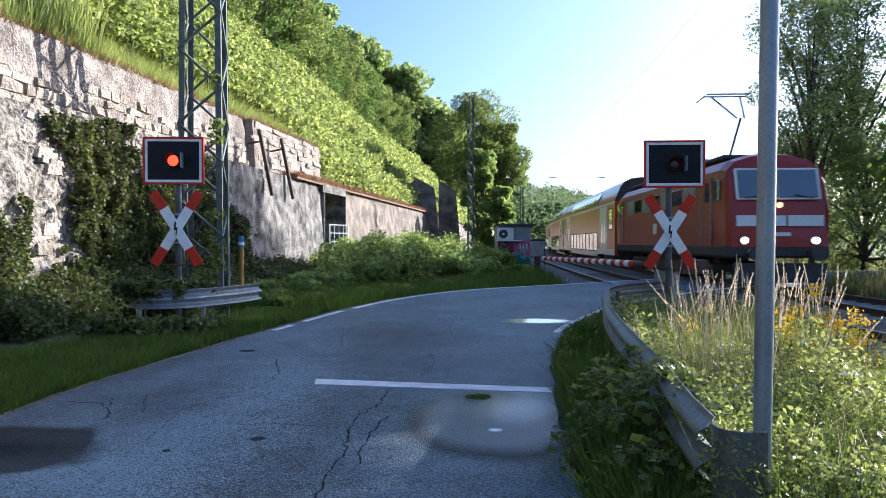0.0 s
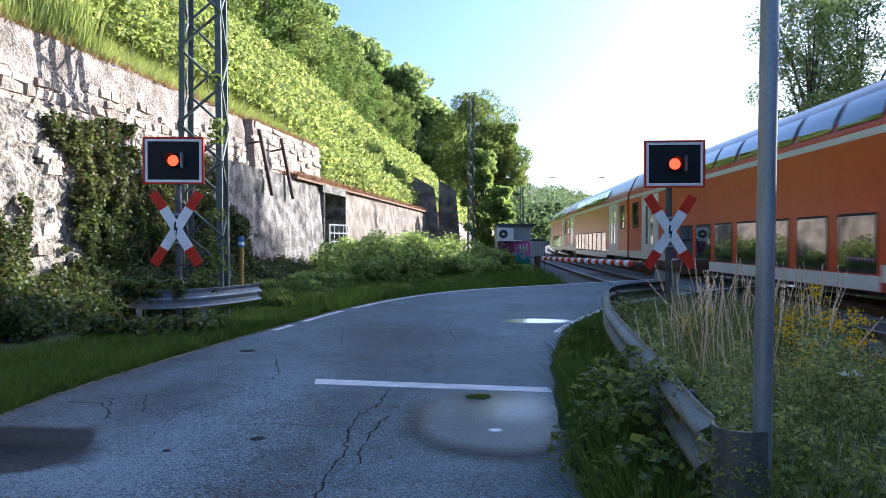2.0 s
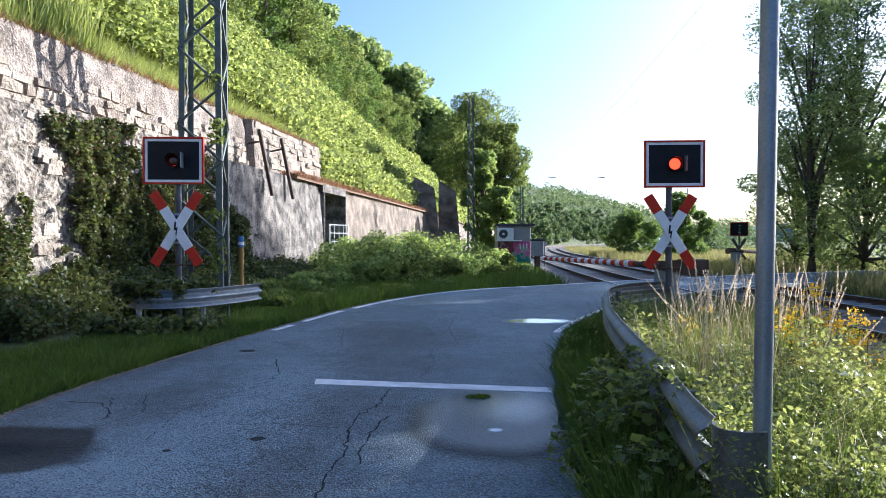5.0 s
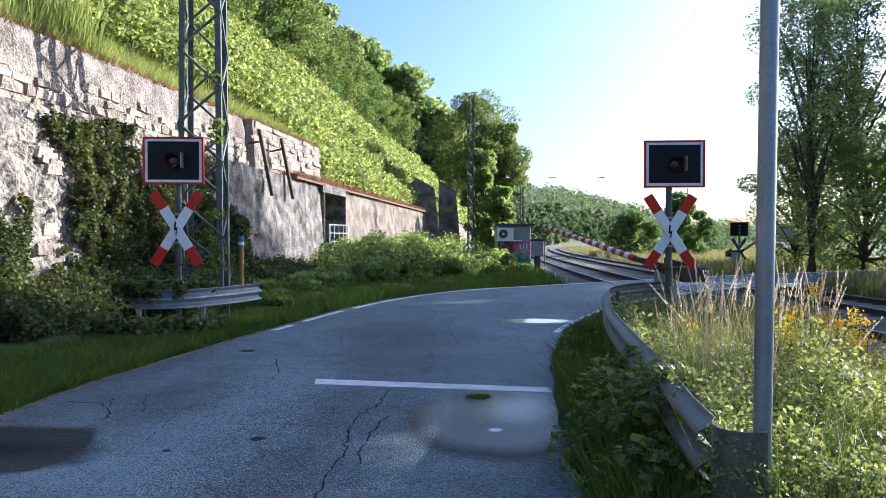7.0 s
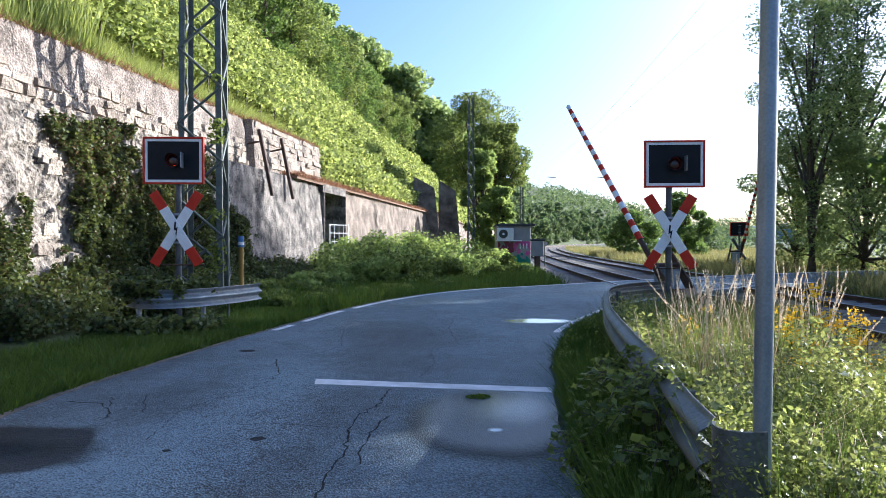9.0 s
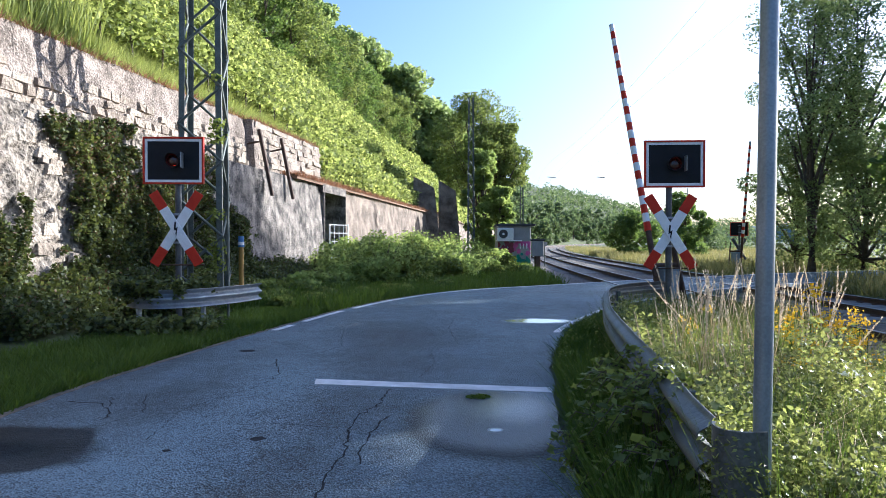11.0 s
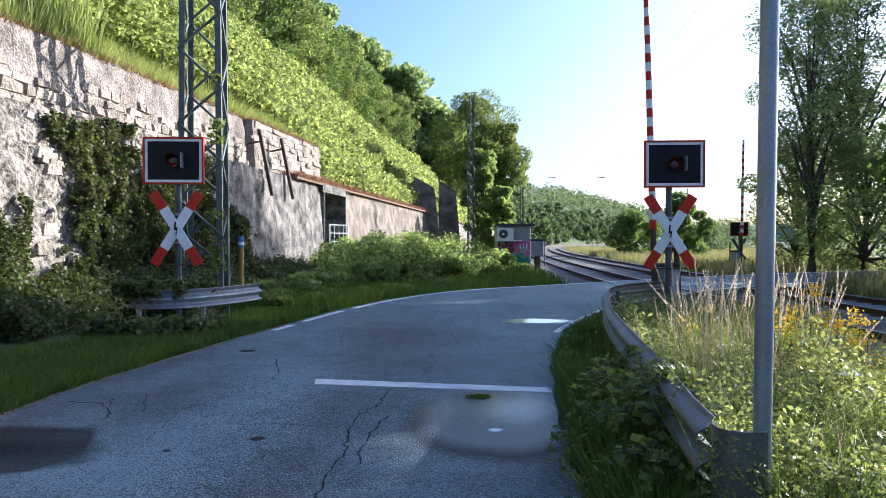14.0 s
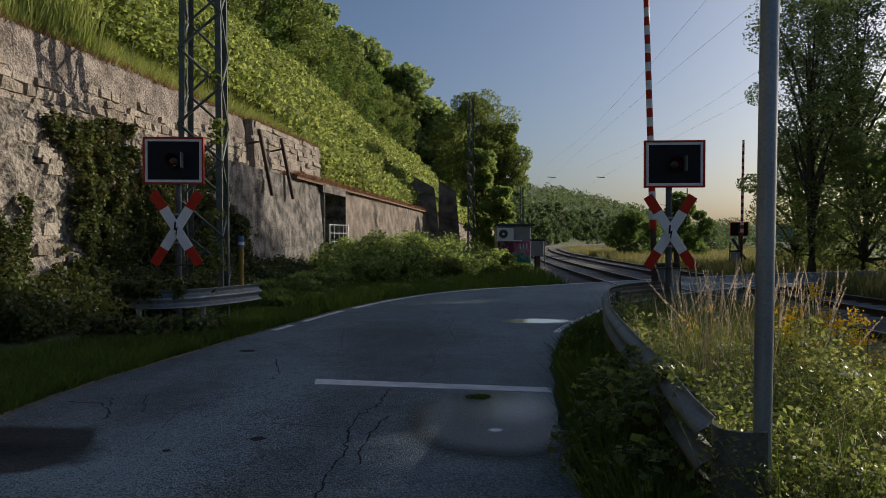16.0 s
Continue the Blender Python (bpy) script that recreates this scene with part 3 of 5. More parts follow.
tagged(part("wall_ledge", m, M_CAP), "rusty brown dry soil ledge on the retaining wall", "ledge", kind="structure")
# a buttressed wall further on, half overgrown
for x, y, w in ((-0.9, 57.5, 1.6), (1.0, 61.0, 1.4)):
    m = Mesh().slab([(x - w, -0.3), (x + w * 0.5, -0.3), (x + w * 0.1, 5.9), (x - w, 6.9)], y, y + 1.2, "y")
    tagged(part("wall_buttress", m, M_BROWN), "brownish concrete buttress wall below the vines", "wall", kind="structure")


# ---- crossing signals ----
def add_signal(x, y, turn, base=-0.2, drop=0.0, shift=0.0):
    s = thing("crossing_signal", pose(x, y, drop, 0, 0, turn), "level crossing signal with black lamp board and red-tipped white diagonal cross", "signal", "crossing signals")
    part("post", Mesh().tube((0, 0.07, base), (0, 0.07, 2.9), 0.055, n=16), M_POST, s)
    part("post_cap", Mesh().tube((0, 0.07, 2.9), (0, 0.07, 2.93), 0.06, 0.03, n=16), M_POST, s)
    bw, bh, zc = 1.05, 0.83, 2.82
    board = part("lamp_board", Mesh().soft((0, 0, zc), (bw - 0.06, 0.03, bh - 0.06), 0.01), M_BLACK, s, "matt black lamp board")
    board.location.x = shift
    rim = Mesh()
    for sx in (-1, 1):
        rim.box((sx * (bw / 2 - 0.015), -0.004, zc), (0.03, 0.07, bh))
    for sz in (-1, 1):
        rim.box((0, -0.004, zc + sz * (bh / 2 - 0.015)), (bw - 0.062, 0.066, 0.03))
    part("board_rim", rim, M_RED, board, "red painted rim")
    band = Mesh()
    for sx in (-1, 1):
        band.box((sx * (bw / 2 - 0.055), -0.018, zc), (0.045, 0.008, bh - 0.065))
    for sz in (-1, 1):
        band.box((0, -0.018, zc + sz * (bh / 2 - 0.055)), (bw - 0.157, 0.007, 0.045))
    part("board_border", band, M_WHITE, board, "white border strip")
    ring = Mesh()
    n = 24
    for i in range(n):
        a0, a1 = [2 * math.pi * k / n for k in (i, i + 1)]
        r, q = 0.125, 0.115
        deep = [0.10 + 0.09 * max(0, math.sin(a)) for a in (a0, a1)]
        c0, c1 = (math.cos(a0), math.sin(a0)), (math.cos(a1), math.sin(a1))
        ring.add([(r * c0[0], -0.015, zc + r * c0[1]), (r * c1[0], -0.015, zc + r * c1[1]), (r * c1[0], -deep[1], zc + r * c1[1]), (r * c0[0], -deep[0], zc + r * c0[1]),
                  (q * c0[0], -0.015, zc + q * c0[1]), (q * c1[0], -0.015, zc + q * c1[1]), (q * c1[0], -deep[1], zc + q * c1[1]), (q * c0[0], -deep[0], zc + q * c0[1])],
                 [(0, 1, 2, 3), (7, 6, 5, 4), (3, 2, 6, 7), (0, 4, 5, 1)])
    part("lamp_hood", ring, M_BLACK, s, "black round lamp hood").location.x = shift
    part("side_visor", Mesh().soft((0.17, -0.10, zc), (0.012, 0.16, 0.27), 0.004), M_GALV, s, "narrow bare metal visor").location.x = shift
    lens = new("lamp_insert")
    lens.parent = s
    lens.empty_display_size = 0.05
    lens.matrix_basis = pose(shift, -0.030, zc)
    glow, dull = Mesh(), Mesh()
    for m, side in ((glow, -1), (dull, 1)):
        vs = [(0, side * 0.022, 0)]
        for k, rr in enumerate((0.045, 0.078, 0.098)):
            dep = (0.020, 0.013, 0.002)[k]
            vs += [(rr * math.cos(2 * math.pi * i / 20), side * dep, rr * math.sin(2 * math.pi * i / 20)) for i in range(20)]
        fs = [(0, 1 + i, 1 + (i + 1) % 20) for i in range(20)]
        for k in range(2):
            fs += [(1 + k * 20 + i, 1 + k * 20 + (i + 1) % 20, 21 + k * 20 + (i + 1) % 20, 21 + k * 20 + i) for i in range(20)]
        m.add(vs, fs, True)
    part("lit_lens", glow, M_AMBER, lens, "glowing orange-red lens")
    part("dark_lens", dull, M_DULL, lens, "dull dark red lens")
    zx, L, w = 1.62, 1.48, 0.17
    for k, ang in enumerate((58, -58)):
        r = Matrix.Rotation(radians(-ang), 3, "Y")
        arm = part("cross_arm", Mesh().soft((0, -0.03 - 0.025 * k, zx), (L * 0.56, 0.018, w), 0.005, r), M_WHITE, s, "white reflective cross arm")
        for e in (-1, 1):
            c = r @ Vector((e * L * 0.392, 0, 0))
            part("red_tip", Mesh().soft((c.x, -0.03 - 0.025 * k, zx + c.z), (L * 0.224, 0.019, w + 0.004), 0.005, r), M_RED, arm, "red reflective tip")
        part("arm_back", Mesh().soft((0, -0.012 - 0.025 * k, zx), (L * 1.0, 0.008, w - 0.01), 0.003, r), M_POST, arm, "dull grey metal back")
    bolt = Mesh().slab([(-0.025, 0.12), (0.005, 0.12), (-0.008, 0.01), (0.03, 0.03), (0.005, -0.13), (-0.01, -0.09), (-0.0, -0.02), (-0.04, -0.035)], -0.070, -0.066, "y")
    b = part("lightning_arrow", bolt, M_BLACK, s, "black lightning arrow")
    b.location = (0, 0, zx)
    for z in (zx + 0.25, zx - 0.25, zc + 0.2, zc - 0.2):
        part("clamp", Mesh().soft((0, 0.06, z), (0.15, 0.14, 0.04), 0.008), M_GALV, s)
    part("bottom_bracket", Mesh().soft((0.10, -0.01, 0.98), (0.74, 0.03, 0.025), 0.006), M_RUST, s, "thin rusty bracket bar")
    return lens


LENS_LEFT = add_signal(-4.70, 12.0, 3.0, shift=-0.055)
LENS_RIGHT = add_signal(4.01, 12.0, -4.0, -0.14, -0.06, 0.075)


# ---- guardrails ----
W_BEAM = [(0.085 * math.sin(math.pi * u / 0.155) ** 2, u) for u in [0.155 - 0.31 * i / 24 for i in range(25)]]


def add_guardrail(path, label, flip=1, posts=(), steel=None):
    steel = steel or M_GALV
    g = thing("guardrail", pose(0, 0, 0), label, "guardrail", "guardrails")
    sec = [(flip * a, u) for a, u in W_BEAM] + [(flip * (a - 0.006), u) for a, u in reversed(W_BEAM)]
    part("w_beam", Mesh().sweep(sec, path, closed=True, smooth=True), steel, g, "corrugated galvanised beam")
    for x, y in posts:
        part("post", Mesh().soft((x, y, 0.12), (0.06, 0.10, 0.85), 0.006), steel, g)
    return g


RIGHT_RAIL = glide([(1.22, 3.02), (1.30, 3.6), (1.46, 4.5), (1.66, 5.9), (1.98, 7.9), (2.35, 9.6), (2.75, 11.2), (3.15, 12.2), (3.75, 13.0), (4.6, 13.6)])
rail_r = add_guardrail([(x, y, 0.45) for x, y in RIGHT_RAIL], "weathered galvanised guardrail, darkened as in shade, overgrown by weeds beside the road", -1,
                       [(1.42, 3.9), (1.80, 6.3), (2.42, 9.4), (3.0, 11.6)], M_OLDRAIL_SHADE)
plate = Mesh().sweep([(0, 0.17), (0.012, 0.17), (0.012, -0.45), (0, -0.45)], [(x, y, 0.43) for x, y in glide([(1.225, 3.03), (1.19, 2.96), (1.20, 2.88), (1.26, 2.84), (1.36, 2.84)], 4)], closed=True)
part("end_plate", plate, M_OLDRAIL_SHADE, rail_r, "curved flat metal end plate")
add_guardrail([(x, y, 0.45) for x, y in glide([(-5.35, 11.45), (-5.0, 11.1), (-4.6, 11.0), (-4.1, 11.35), (-3.75, 12.0), (-3.45, 12.9)])],
              "galvanised guardrail bowed round the signal foot with ivy", -1, [(-5.05, 11.25), (-4.1, 11.6)])

sign_pole = thing("sign_pole", pose(1.360, 2.9, -0.2, 0, 0.7, 0), "plain grey steel sign pole at the roadside", "pole")
part("tube", Mesh().tube((0, 0, 0), (0, 0, 4.2), 0.038, n=28), M_POLE, sign_pole)
part("base_collar", Mesh().tube((0, 0, 0), (0, 0, 0.05), 0.06, n=20), M_POLE, sign_pole)


# ---- barriers ----
def add_barrier(x, y, bearing, length, label):
    """A boom on its pedestal; the boom points along the bearing (degrees from north to east) when closed. Returns the boom."""
    b = thing("barrier", pose(x, y, 0, 0, 0, -bearing), label, "barrier", "crossing barriers")
    part("pedestal", Mesh().soft((0.0, -0.05, 0.22), (0.42, 0.50, 0.95), 0.03), M_CABINET, b, "blue-grey drive cabinet")
    part("pedestal_lid", Mesh().soft((0.0, -0.05, 0.71), (0.46, 0.54, 0.05), 0.015), M_CABINET, b)
    boom = new("boom")
    boom.parent, boom.matrix_basis = b, pose(-0.32, 0, 0.80)
    boom.empty_display_size = 0.1
    k = 26
    step = (length - 0.9) / k
    for i in range(k):
        a = 0.9 + i * step
        r0, r1 = 0.088 - 0.022 * i / k, 0.088 - 0.022 * (i + 1) / k
        part("white_section" if i % 2 else "red_section", Mesh().tube((0, a, 0), (0, a + step, 0), r0, r1, n=12, caps=i in (0, k - 1)), M_WHITE if i % 2 else M_RED, boom)
    part("root_tube", Mesh().tube((0, -0.3, 0), (0, 0.9, 0), 0.075, 0.07, n=12), M_RUST, boom, "dark weathered boom root")
    for sx in (0, 0.64):
        part("swing_arm", Mesh().slab([(-1.25, -0.16), (-1.25, 0.16), (-0.2, 0.11), (0.55, 0.08), (0.55, -0.08), (-0.2, -0.11)], sx - 0.02, sx + 0.02, "x"), M_RUST, boom, "dark counterweight arm")
    part("counterweight", Mesh().soft((0.32, -1.08, 0), (0.62, 0.34, 0.34), 0.03), M_RUST, boom, "dark iron counterweight")
    part("axle", Mesh().tube((-0.03, 0, 0), (0.68, 0, 0), 0.05, n=12), M_RUST, boom)
    return boom


M_CABINET = mat("blue_grey_cabinet", (0.13, 0.18, 0.22), (0.26, 0.31, 0.34), 0.5, 3, 20, 0.1)
BOOM_NEAR = add_barrier(5.58, 17.0, -14.7, 7.0, "red and white barrier boom on a blue-grey drive pedestal")
BOOM_FAR = add_barrier(17.26, 40.0, -168.0, 6.5, "red and white barrier boom across the tracks")
add_signal(17.72, 40.6, 174, 0.5, -0.7)


# ---- train ----
def add_coach(first_class=False, cab=False):
    c = thing("train_coach", pose(0, 0, 0), "orange-red double-deck train coach with pale grey doors and sills", "train coach", "train coaches")
    half = 13.25
    side = [(1.39, 0.95), (1.39, 3.58), (1.375, 3.70), (1.06, 4.40), (0.88, 4.62), (0.5, 4.80), (0.0, 4.86)]

    def shell(lo, hi, y0, y1, prof, off=0.0):
        m = Mesh()
        for s in (-1, 1):
            pts = [(x, z) for x, z in prof if lo - 1e-6 <= z <= hi + 1e-6]
            vs = [(s * (x + off), y, z) for y in (y0, y1) for x, z in pts]
            k = len(pts)
            m.add(vs, [(i, i + 1, k + i + 1, k + i) for i in range(k - 1)], lo > 3.4)
        return m
    body = Mesh()
    for s in (-1, 1):
        body.add([(s * 1.39, -half, 0.60), (s * 1.39, half, 0.60), (s * 1.39, half, 3.60), (s * 1.39, -half, 3.60)], [(0, 1, 2, 3)])
        body.add([(s * 1.39, -7.3, 0.42), (s * 1.39, 7.3, 0.42), (s * 1.39, 7.3, 0.60), (s * 1.39, -7.3, 0.60)], [(0, 1, 2, 3)])
        out = [(s * x, z) for x, z in [(1.39, 0.60)] + side[1:]]
        for y in (-half, half):
            body.add([(x, y, z) for x, z in out] + [(0, y, 0.60)], [tuple(range(len(out) + 1))])
    body.add([(-1.39, -half, 0.62), (1.39, -half, 0.62), (1.39, half, 0.62), (-1.39, half, 0.62)], [(0, 1, 2, 3)])
    body.add([(-1.39, -7.3, 0.42), (1.39, -7.3, 0.42), (1.39, 7.3, 0.42), (-1.39, 7.3, 0.42)], [(0, 1, 2, 3)])
    part("body", body, M_TRAIN, c)
    part("upper_side", shell(3.58, 3.96, -half, half, [(1.390, 3.58), (1.375, 3.70), (1.2625, 3.95)]), M_TRAIN, c)
    part("roof", shell(3.94, 4.9, -half, half, [(1.2625, 3.95), (1.06, 4.40), (0.88, 4.62), (0.5, 4.80), (0.0, 4.86)]), M_ROOF, c, "light grey curved roof")
    for s in (-1, 1):
        part("waist_stripe", Mesh().soft((s * 1.391, 0, 3.52), (0.012, 2 * half, 0.15), 0.003), M_YELLOW if first_class else M_TRAINLIGHT, c, "yellow first-class stripe" if first_class else "pale grey stripe")
        part("sill", Mesh().soft((s * 1.391, 0, 0.58), (0.012, 14.2, 0.30), 0.003), M_TRAINLIGHT, c, "pale grey sill")
        for e in (-1, 1):
            part("sill", Mesh().soft((s * 1.391, e * 10.2, 0.78), (0.012, 6.1, 0.34), 0.003), M_TRAINLIGHT, c, "pale grey sill")
            d = part("door", Mesh().soft((s * 1.393, e * 9.45, 2.10), (0.02, 2.7, 2.6), 0.004), M_TRAINLIGHT, c, "pale grey double sliding door")
            for dy in (-0.42, 0.42):
                part("door_window", Mesh().soft((s * 1.400, e * 9.45 + dy, 2.12), (0.02, 0.34, 1.7), 0.008), M_PANE, d, "tall narrow dark pane")
            part("door_seam", Mesh().box((s * 1.401, e * 9.45, 2.05), (0.012, 0.02, 2.45)), M_RUBBER, d)
            w = part("end_window", Mesh().soft((s * 1.394, e * 12.0, 2.62), (0.02, 1.0, 1.1), 0.008), M_PANE, c, "dark tinted window")
            part("window_frame", Mesh().box((s * 1.392, e * 12.0, 2.62), (0.012, 1.1, 1.2)), M_RUBBER, w)
        for i in range(8):
            y = (i - 3.5) * 1.80
            w = part("lower_window", Mesh().soft((s * 1.396, y, 1.36), (0.02, 1.32, 1.10), 0.008), M_PANE, c, "dark tinted window")
            part("window_frame", Mesh().box((s * 1.392, y, 1.36), (0.012, 1.42, 1.20)), M_RUBBER, w)
            pane = Mesh()
            arc = [(1.372 - 0.292 * f + 0.004 + 0.16 * f * (1 - f), 3.75 + 0.63 * f + 0.07 * f * (1 - f)) for f in [k / 8 for k in range(9)]]
            rows = [(s * ax, y + e * 0.78, az) for e in (-1, 1) for ax, az in arc] + [(s * (ax - 0.12), y + e * 0.78, az) for e in (-1, 1) for ax, az in arc]
            pane.add(rows, [(k, k + 1, 10 + k, 9 + k) for k in range(8)], True)
            pane.add(rows, [(k, k + 1, 19 + k, 18 + k) for k in range(8)] + [(9 + k, 10 + k, 28 + k, 27 + k) for k in range(8)])
            part("upper_window", pane, M_PANE, c, "curved dark tinted window")
    part("underframe", Mesh().soft((0, 0, 0.50), (2.3, 14.0, 0.40), 0.05), M_SKIRT, c)
    for e in (-1, 1):
        bogie(c, e * 9.9)
        part("gangway_bellows", Mesh().soft((0, e * (half + 0.10), 2.5), (1.9, 0.28, 2.4), 0.08), M_RUBBER, c)
        cap = [(x, z) for x, z in side if z > 3.5] + [(-x, z) for x, z in reversed(side[1:-1])]
        part("roof_end", Mesh().slab([(x * 0.985, z - 0.01) for x, z in cap], e * half, e * (half + 0.02), "y"), M_SKIRT, c, "dark roof end")
        part("buffer_beam", Mesh().soft((0, e * half, 0.85), (2.5, 0.2, 0.35), 0.03), M_SKIRT, c)
    if cab:
        part("cab_mask", Mesh().soft((0, -half - 0.10, 2.1), (2.6, 0.2, 2.4), 0.08), M_TRAIN, c)
        part("cab_window", Mesh().soft((0, -half - 0.20, 3.0), (2.1, 0.06, 0.8), 0.05), M_PANE, c, "dark windscreen")
    return c


def bogie(parent, y):
    b = part("bogie", Mesh().soft((0, y, 0.52), (2.3, 3.4, 0.30), 0.05).soft((1.12, y, 0.50), (0.12, 2.6, 0.35), 0.03).soft((-1.12, y, 0.50), (0.12, 2.6, 0.35), 0.03), M_SKIRT, parent)
    for dy in (-1.25, 1.25):
        for s in (-1, 1):
            part("wheel", Mesh().tube((s * 0.70, y + dy, 0.46), (s * 0.83, y + dy, 0.46), 0.46, n=24), M_RUST, b)


def add_loco():
    c = thing("locomotive", pose(0, 0, 0), "red electric locomotive with white front stripe and lit headlamps", "locomotive")
    h = 8.0
    prof = [(1.50, 1.22), (1.53, 2.3), (1.51, 3.25), (1.43, 3.58), (1.15, 3.88), (0.6, 4.05), (0.0, 4.10)]
    outline = prof + [(-x, z) for x, z in reversed(prof[:-1])]
    # body shape: sections narrow and rake back towards the two fronts
    stations = [(-h, 0.92, 0.90), (-h + 0.22, 0.98, 0.97), (-h + 0.9, 1.0, 1.0), (0, 1.0, 1.0), (h - 0.9, 1.0, 1.0), (h - 0.22, 0.98, 0.97), (h, 0.92, 0.90)]
    m, k = Mesh(), len(outline)
    vs = []
    for y, sx, sz in stations:
        for x, z in outline:
            rake = 0.0 if abs(y) < h - 1 else -math.copysign(0.42 * max(0, z - 2.3) / 1.8 * (abs(y) - (h - 1)), y)
            vs.append((x * sx, y + rake, 1.22 + (z - 1.22) * sz))
    fs = [(i * k + j, i * k + (j + 1) % k, (i + 1) * k + (j + 1) % k, (i + 1) * k + j) for i in range(len(stations) - 1) for j in range(k)]
    m.add(vs, fs, False)
    m.add(vs[:k], [tuple(range(k))]), m.add(vs[-k:], [tuple(range(k))])
    part("body", m, M_LOCO, c)
    part("frame_skirt", Mesh().soft((0, 0, 1.10), (3.0, 15.9, 0.42), 0.08), M_SKIRT, c, "dark grey underframe")
    part("underside", Mesh().soft((0, 0, 0.75), (2.2, 6.0, 0.6), 0.08), M_SKIRT, c)
    part("roof_deck", Mesh().soft((0, 0, 4.08), (2.1, 12.6, 0.16), 0.05), M_SKIRT, c, "dark roof deck with gear")
    for i, y in enumerate((-4.2, -2.1, 0.2, 2.4)):
        part("roof_insulator", Mesh().tube((0.5 * (-1) ** i, y, 4.14), (0.5 * (-1) ** i, y, 4.42), 0.09, 0.06, n=10), M_RUST, c)
        part("roof_box", Mesh().soft((-0.4 * (-1) ** i, y + 0.9, 4.22), (0.8, 0.9, 0.2), 0.04), M_GREY, c)
    for e in (-1, 1):
        bogie(c, e * 3.95)
        tilt = Matrix.Rotation(e * radians(14.5), 3, "X")
        f = part("windscreen_frame", Mesh().soft((0, e * (h - 0.20), 3.10), (2.46, 0.05, 0.98), 0.05, tilt), M_TRAINLIGHT, c, "pale rubber windscreen surround")
        for s in (-1, 1):
            part("windscreen", Mesh().soft((s * 0.58, e * (h - 0.18), 3.10), (1.15, 0.06, 0.88), 0.05, tilt), M_PANE, f, "dark windscreen pane")
            part("wiper", Mesh().box((s * 0.7, e * (h - 0.03), 2.72), (0.5, 0.02, 0.02), Matrix.Rotation(radians(12 * s), 3, "Y")), M_RUBBER, f)
            part("headlight_rim", Mesh().tube((s * 1.02, e * (h - 0.05), 1.42), (s * 1.02, e * (h + 0.03), 1.42), 0.13, n=18), M_SKIRT, c)
            part("headlight", Mesh().tube((s * 1.02, e * (h + 0.02), 1.42), (s * 1.02, e * (h + 0.05), 1.42), 0.095, n=18), M_LAMP if e == 1 else M_DULL, c, "lit round headlamp")
            part("buffer", Mesh().tube((s * 0.875, e * h, 1.05), (s * 0.875, e * (h + 0.5), 1.05), 0.09, n=12).tube((s * 0.875, e * (h + 0.5), 1.05), (s * 0.875, e * (h + 0.55), 1.05), 0.22, n=16), M_SKIRT, c)
        part("top_headlight", Mesh().tube((0, e * (h - 0.08), 2.46), (0, e * (h + 0.03), 2.46), 0.085, n=16), M_DIM if e == 1 else M_DULL, c, "lit round headlamp")
        for s in (-1, 1):
            part("front_stripe", Mesh().soft((s * 0.74, e * (h + 0.012), 2.00), (1.02, 0.03, 0.32), 0.004), M_TRAINLIGHT, c, "pale stripe")
        part("badge", Mesh().soft((0, e * (h + 0.012), 2.00), (0.34, 0.034, 0.30), 0.004), M_WHITE, c, "small white badge panel")
        part("number_bars", Mesh().box((0.0, e * (h + 0.01), 1.60), (0.62, 0.02, 0.11)), M_TRAINLIGHT, c)
        part("snow_plough", Mesh().slab([(-1.3, 0.18), (1.3, 0.18), (1.35, 0.75), (-1.35, 0.75)], e * (h + 0.02) - 0.03, e * (h + 0.02) + 0.03, "y"), M_SKIRT, c)
        for s in (-1, 1):
            d = part("cab_door", Mesh().soft((s * 1.525, e * 6.35, 2.35), (0.03, 0.75, 2.1), 0.006), M_LOCO, c)
            part("cab_door_window", Mesh().soft((s * 1.540, e * 6.35, 2.95), (0.02, 0.5, 0.62), 0.006), M_PANE, d)
            for dy in (-0.48, 0.48):
                part("handrail", Mesh().tube((s * 1.60, e * 6.35 + dy, 1.3), (s * 1.60, e * 6.35 + dy, 2.9), 0.018, n=8), M_GALV, c)
            part("cab_side_window", Mesh().soft((s * 1.525, e * 7.15, 2.95), (0.03, 0.55, 0.62), 0.006), M_PANE, c)
    for s in (-1, 1):
        for i in range(7):
            y = (i - 3) * 1.48
            if i in (1, 3, 5):
                part("machine_window", Mesh().soft((s * 1.522, y, 2.98), (0.03, 1.2, 0.56), 0.006), M_PANE, c)
            else:
                g = part("louvre", Mesh().soft((s * 1.520, y, 2.98), (0.03, 1.36, 0.64), 0.006), M_GREY, c, "grey ventilation louvre")
                part("louvre_slats", Mesh().box((s * 1.538, y, 2.65), (0.012, 1.3, 0.03)).box((s * 1.538, y, 2.75), (0.012, 1.3, 0.03)).box((s * 1.538, y, 2.85), (0.012, 1.3, 0.03))
                     .box((s * 1.538, y, 2.95), (0.012, 1.3, 0.03)).box((s * 1.538, y, 3.05), (0.012, 1.3, 0.03)), M_GREY, g)
        part("side_badge", Mesh().soft((s * 1.54, 0, 1.9), (0.02, 0.55, 0.42), 0.004), M_WHITE, c, "small white badge panel")
    # raised pantograph near the leading cab
    y0 = 4.25
    p = part("pantograph", Mesh().box((0, y0, 4.24), (1.3, 1.6, 0.06)).tube((0, y0 - 0.3, 4.27), (0, y0 + 0.75, 5.55), 0.045, n=8), M_BLACK, c, "raised dark single-arm pantograph")
